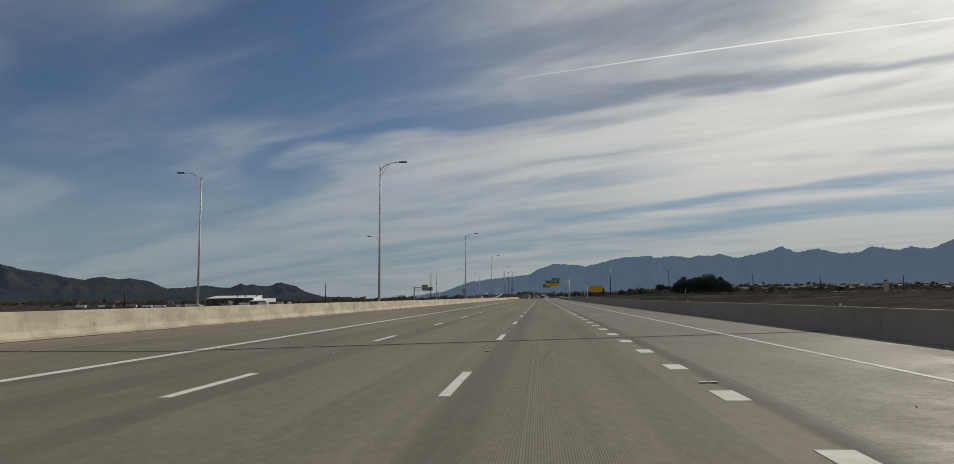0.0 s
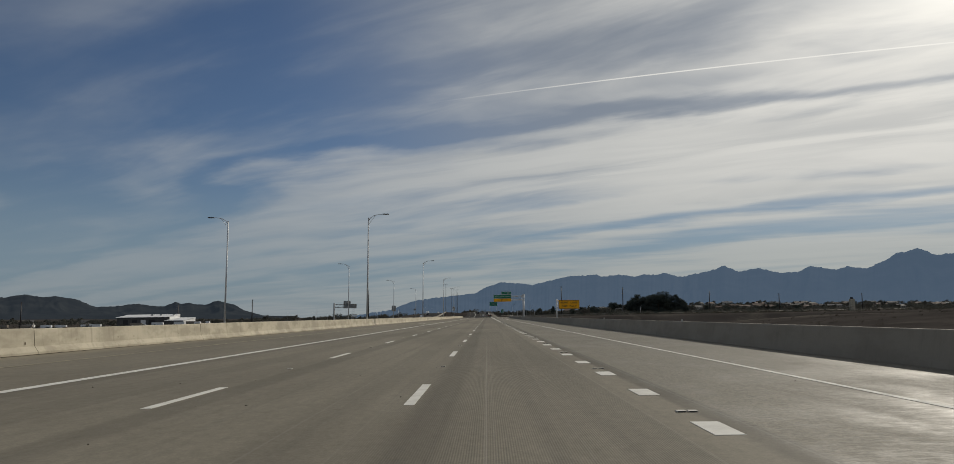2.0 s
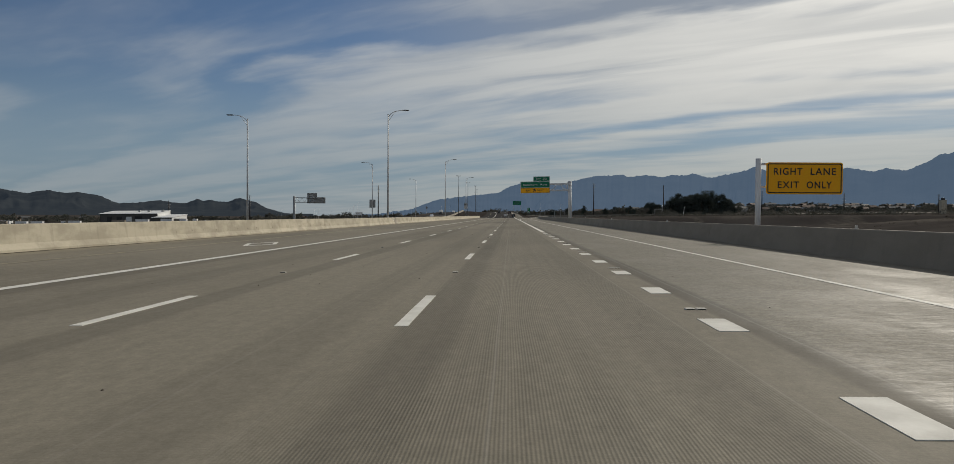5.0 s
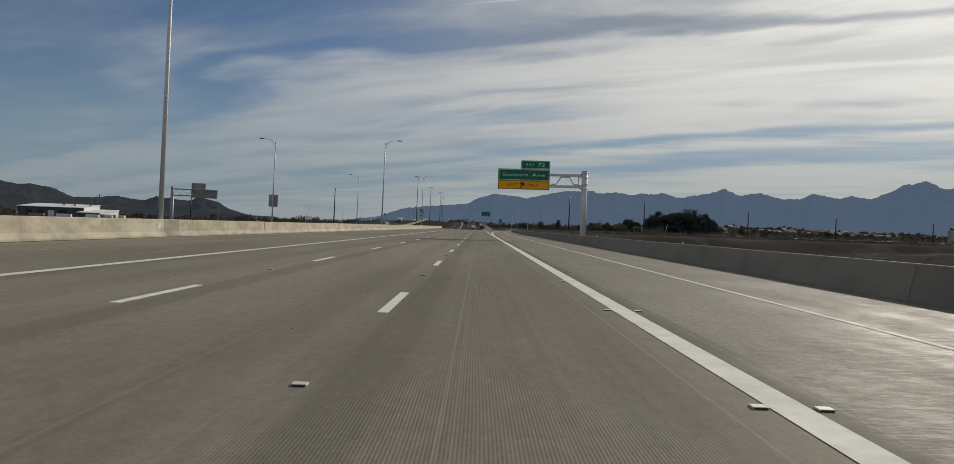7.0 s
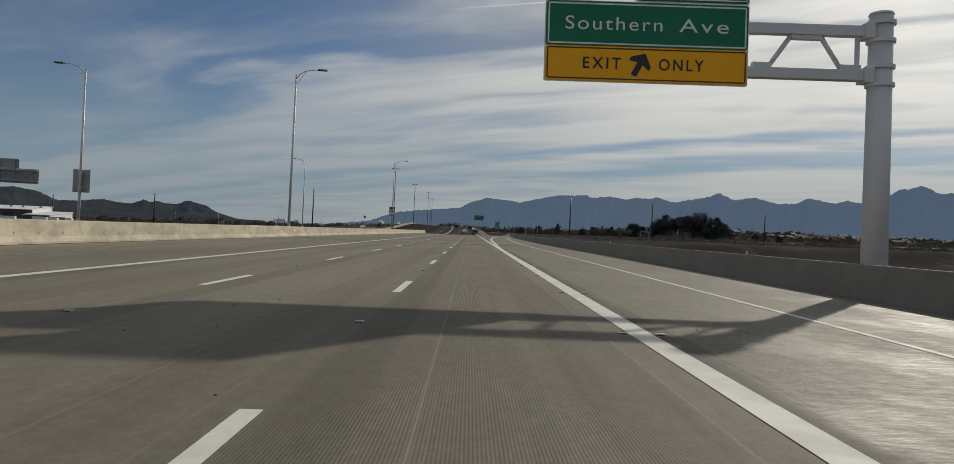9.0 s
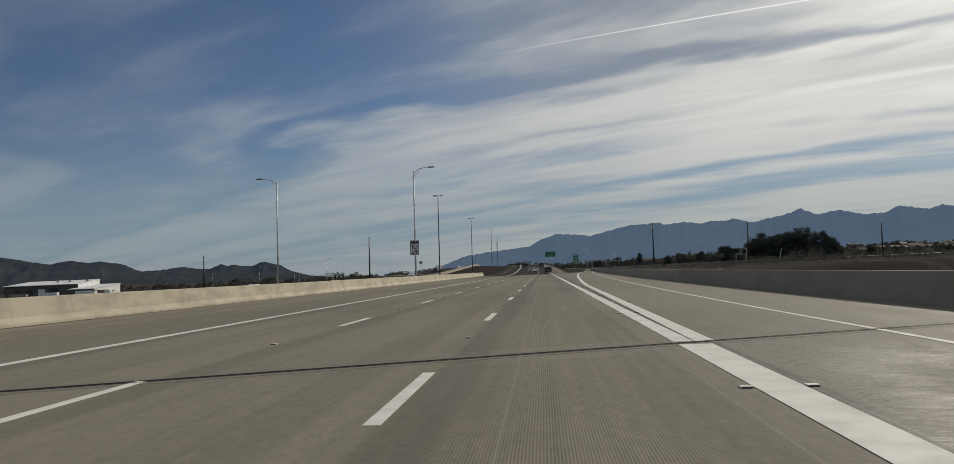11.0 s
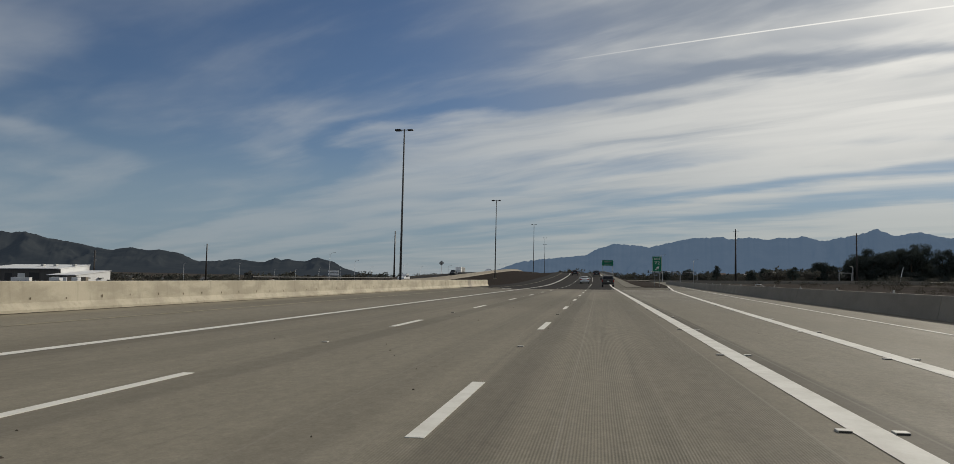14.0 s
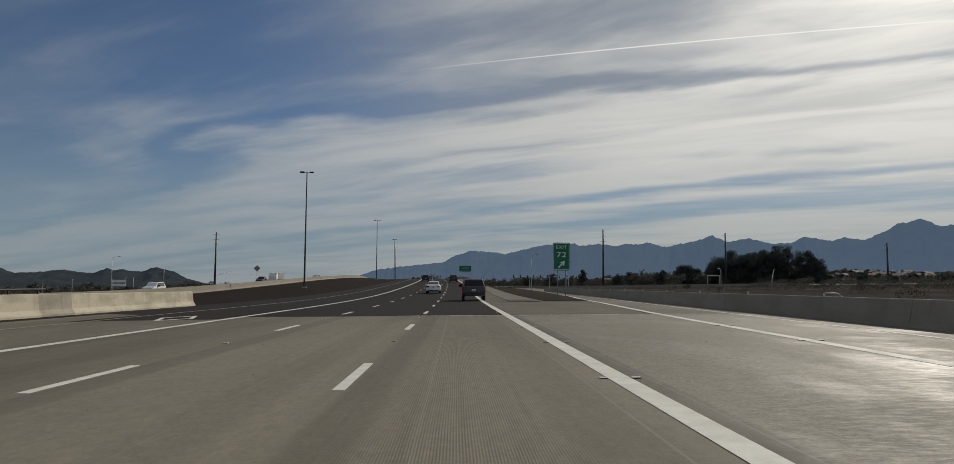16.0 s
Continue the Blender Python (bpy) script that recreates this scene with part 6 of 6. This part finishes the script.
def shed(x0, x1, y0, y1, front, back, nm, door_xs):
    """A long block whose white roof climbs from its shaded front to its back; heights given at x = 0 on the tilted plain."""
    def top(x, y):
        return front + (back - front) * (y - y0) / (y1 - y0) + TILT * x - g0
    for side, c, mt in (("front_wall", ((x0, y0), (x1, y0)), SHADE_WALL), ("end_wall", ((x1, y0), (x1, y1)), SHED), ("rear_wall", ((x1, y1), (x0, y1)), SHADE_WALL), ("far_wall", ((x0, y1), (x0, y0)), SHADE_WALL)):
        (ax, ay), (bx, by) = c
        bm = bmesh.new()
        n = Vector((by - ay, ax - bx, 0)).normalized() * 0.3
        lo = [Vector((ax, ay, 0)), Vector((bx, by, 0))]
        hi = [Vector((ax, ay, top(ax, ay) - 0.25)), Vector((bx, by, top(bx, by) - 0.25))]
        a = [bm.verts.new(v) for v in (lo[0], lo[1], hi[1], hi[0])]
        b = [bm.verts.new(v - n) for v in (lo[0], lo[1], hi[1], hi[0])]
        bm.faces.new(a)
        bm.faces.new(list(reversed(b)))
        for k in range(4):
            bm.faces.new((a[k], b[k], b[(k + 1) % 4], a[(k + 1) % 4]))
        part(nm + side, bm, mt, t)
    bm = bmesh.new()
    e = 1.2
    c = [(x0 - e, y0 - e), (x1 + e * 0.3, y0 - e), (x1 + e * 0.3, y1 + 0.4), (x0 - e, y1 + 0.4)]
    a = [bm.verts.new((x, y, top(x, y))) for x, y in c]
    b = [bm.verts.new((x, y, top(x, y) - 0.35)) for x, y in c]
    bm.faces.new(a)
    bm.faces.new(list(reversed(b)))
    for k in range(4):
        bm.faces.new((a[k], b[k], b[(k + 1) % 4], a[(k + 1) % 4]))
    part(nm + "roof", bm, SHED, t, "white sheet-metal roof")
    for x, w, h, mt in door_xs:
        bm = bmesh.new()
        box(bm, x - w / 2, x + w / 2, y0 - 0.12, y0 - 0.01, 2.0, 2.0 + h)
        part("loading_door", bm, mt, t)
    return top


main_top = shed(-375, -321.3, 806, 832, 5.0, 7.7, "", [(-366, 5, 5.5, TRIM), (-357, 5, 5.5, TRIM), (-348, 5, 5.5, SHED), (-339, 7, 6.0, TRIM), (-328, 5, 5.5, SHADE_WALL)])
shed(-321.0, -303.4, 797, 828, 1.3, 4.0, "annexe_", [(-316, 4, 3.6, SHADE_WALL)])
for x in (-345, -336, -322.8):
    bm = bmesh.new()
    z = main_top(x, 820)
    box(bm, x - 1.0, x + 1.0, 819, 821, z - 0.3, z + 1.3, 0.1)
    part("roof_vent", bm, GREY_STEEL, t)
for y in (806, 818):
    bm = bmesh.new()
    box(bm, -303.38, -302.2, y - 2.2, y + 2.2, 5.2, 5.7, 0.05)
    part("awning", bm, TRIM, t)
for x, y, w, h, lab in ((-255, 735, 3.4, 3.0, "white storage container standing in a yard"), (-263, 731, 5.6, 2.9, "white covered trailer standing in a yard"), (-246, 742, 2.2, 1.4, "pale crate standing in a yard")):
    c = thing("container", lab, "container", Matrix.Translation((x, y, ground_z(x, y))), "yard containers")
    bm = bmesh.new()
    box(bm, -w / 2, w / 2, -1.3, 1.3, 0.15, h, 0.12)
    part("box", bm, SHED, c)
    bm = bmesh.new()
    box(bm, -w / 2 + 0.2, w / 2 - 0.2, -1.0, 1.0, -0.2, 0.15)
    part("base", bm, TRIM, c)
for i, (x, y) in enumerate(((-392, 790), (-405, 805), (-420, 785), (-440, 800), (-455, 790), (-300, 780), (-286, 776), (-380, 775), (-470, 815), (-484, 795), (-498, 805), (-430, 778), (-448, 776), (-412, 772), (-318, 772), (-338, 770), (-515, 790))):
    z = ground_z(x, y)
    t = thing("trailer", "white box trailer parked in a yard", "trailer", Matrix.Translation((x, y, z)) @ Matrix.Rotation(random.uniform(-0.15, 0.15), 4, "Z"), "parked trailers")
    bm = bmesh.new()
    box(bm, -5.5, 5.5, -1.2, 1.2, 0.9, 3.5, 0.05)
    part("box", bm, SHED if i % 3 else WALL_M[0], t)
    for xx in (-4, -2.8, 4):
        for s in (-1, 1):
            bm = bmesh.new()
            tube(bm, [(xx, s * 1.0, 0.48), (xx, s * 1.2, 0.48)], 0.48, 12)
            part("wheel", bm, TYRE, t)
    bm = bmesh.new()
    box(bm, -5.2, 5.2, -0.5, 0.5, 0.6, 0.9)
    part("chassis", bm, TRIM, t)

# cars parked in rows beside the warehouse
yard = [car("parked_car", "small car parked in a dusty yard beside the warehouse", "car", Matrix.Translation((-400, 770, ground_z(-400, 770))) @ Matrix.Rotation(1.2, 4, "Z"), paint, kind, "parked cars")
        for paint, kind in ((SILVER, "sedan"), (NAVY, "suv"), (TAN, "pickup"))]
spots = [(-300 - 6.5 * i + random.uniform(-1.5, 1.5), 764 + 4 * (i % 3)) for i in range(22)] + [(-180 - 9 * i, 745 + random.uniform(-6, 6)) for i in range(9)]
for i, (x, y) in enumerate(spots):
    m = Matrix.Translation((x, y, ground_z(x, y))) @ Matrix.Rotation(random.choice((1.4, 1.7, -1.5, 0.3)), 4, "Z")
    if i < 3:
        yard[i].matrix_world = m
    else:
        copy_thing(yard[i % 3], m)

# ---- far ranges ----


def range_mesh(name, label, summits, radius, foot, mat, jag, seed, relief=1.0, step=0.11):
    """A range given by its summits (bearing, elevation in degrees): a ridge with spurs running down to the plain."""
    az0, az1 = summits[0][0], summits[-1][0]
    n = round((az1 - az0) / step)
    rows = 26
    verts, faces = [], []
    for i in range(n + 1):
        az = az0 + (az1 - az0) * i / n
        k = max(j for j in range(len(summits) - 1) if summits[j][0] <= az + 1e-9)
        (a, e0), (b, e1) = summits[k], summits[k + 1]
        u = (az - a) / (b - a)
        el = e0 + (e1 - e0) * (0.75 * u + 0.25 * u * u * (3 - 2 * u))
        el += jag * (noise.fractal(Vector((az * 1.1, seed, 0)), 0.9, 2.1, 3) + 1.3 * noise.fractal(Vector((az * 4.5, seed, 4)), 0.7, 2.2, 4))
        el += math.degrees(TILT) * math.sin(radians(az))
        h = max(radius * math.tan(radians(el * 1.02)), 2.0)
        for j in range(rows + 1):
            w = j / rows
            up = w / 0.75 if w < 0.75 else 1 - (w - 0.75) / 0.25 * 0.7
            px, py = az * 0.9 + 2.2 * noise.noise(Vector((az * 0.25, w * 2.5, seed))), w * 4.5
            spur = relief * (noise.ridged_multi_fractal(Vector((px * 0.5, py * 0.42, seed + 5)), 1.1, 2.1, 4, 1.0, 2.0) - 1.0)
            z = h * (up ** 1.15) + (h * 0.20 * spur * up * (1 - up) * 2.4 if w < 0.75 else 0)
            r = foot + (radius - foot) * min(w / 0.75, 1) + (700 * (w - 0.75) if w > 0.75 else 0)
            if w == 0:
                z = -12
            verts.append((r * math.sin(radians(az)), 232 + r * math.cos(radians(az)), z))
    m = rows + 1
    for i in range(n):
        for j in range(rows):
            q = i * m + j
            faces.append((q, q + m, q + m + 1, q + 1))
    ob = mesh(name, verts, faces, mat, smooth=True)
    return structure(ob, label, "mountains")


# air haze before the range is put in as a blue glow
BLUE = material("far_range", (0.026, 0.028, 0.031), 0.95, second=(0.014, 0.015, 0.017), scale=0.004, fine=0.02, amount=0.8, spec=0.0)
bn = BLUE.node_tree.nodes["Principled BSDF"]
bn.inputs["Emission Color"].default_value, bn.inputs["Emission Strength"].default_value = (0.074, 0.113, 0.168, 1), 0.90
# the nearer hills get a fainter bluish glow for their haze
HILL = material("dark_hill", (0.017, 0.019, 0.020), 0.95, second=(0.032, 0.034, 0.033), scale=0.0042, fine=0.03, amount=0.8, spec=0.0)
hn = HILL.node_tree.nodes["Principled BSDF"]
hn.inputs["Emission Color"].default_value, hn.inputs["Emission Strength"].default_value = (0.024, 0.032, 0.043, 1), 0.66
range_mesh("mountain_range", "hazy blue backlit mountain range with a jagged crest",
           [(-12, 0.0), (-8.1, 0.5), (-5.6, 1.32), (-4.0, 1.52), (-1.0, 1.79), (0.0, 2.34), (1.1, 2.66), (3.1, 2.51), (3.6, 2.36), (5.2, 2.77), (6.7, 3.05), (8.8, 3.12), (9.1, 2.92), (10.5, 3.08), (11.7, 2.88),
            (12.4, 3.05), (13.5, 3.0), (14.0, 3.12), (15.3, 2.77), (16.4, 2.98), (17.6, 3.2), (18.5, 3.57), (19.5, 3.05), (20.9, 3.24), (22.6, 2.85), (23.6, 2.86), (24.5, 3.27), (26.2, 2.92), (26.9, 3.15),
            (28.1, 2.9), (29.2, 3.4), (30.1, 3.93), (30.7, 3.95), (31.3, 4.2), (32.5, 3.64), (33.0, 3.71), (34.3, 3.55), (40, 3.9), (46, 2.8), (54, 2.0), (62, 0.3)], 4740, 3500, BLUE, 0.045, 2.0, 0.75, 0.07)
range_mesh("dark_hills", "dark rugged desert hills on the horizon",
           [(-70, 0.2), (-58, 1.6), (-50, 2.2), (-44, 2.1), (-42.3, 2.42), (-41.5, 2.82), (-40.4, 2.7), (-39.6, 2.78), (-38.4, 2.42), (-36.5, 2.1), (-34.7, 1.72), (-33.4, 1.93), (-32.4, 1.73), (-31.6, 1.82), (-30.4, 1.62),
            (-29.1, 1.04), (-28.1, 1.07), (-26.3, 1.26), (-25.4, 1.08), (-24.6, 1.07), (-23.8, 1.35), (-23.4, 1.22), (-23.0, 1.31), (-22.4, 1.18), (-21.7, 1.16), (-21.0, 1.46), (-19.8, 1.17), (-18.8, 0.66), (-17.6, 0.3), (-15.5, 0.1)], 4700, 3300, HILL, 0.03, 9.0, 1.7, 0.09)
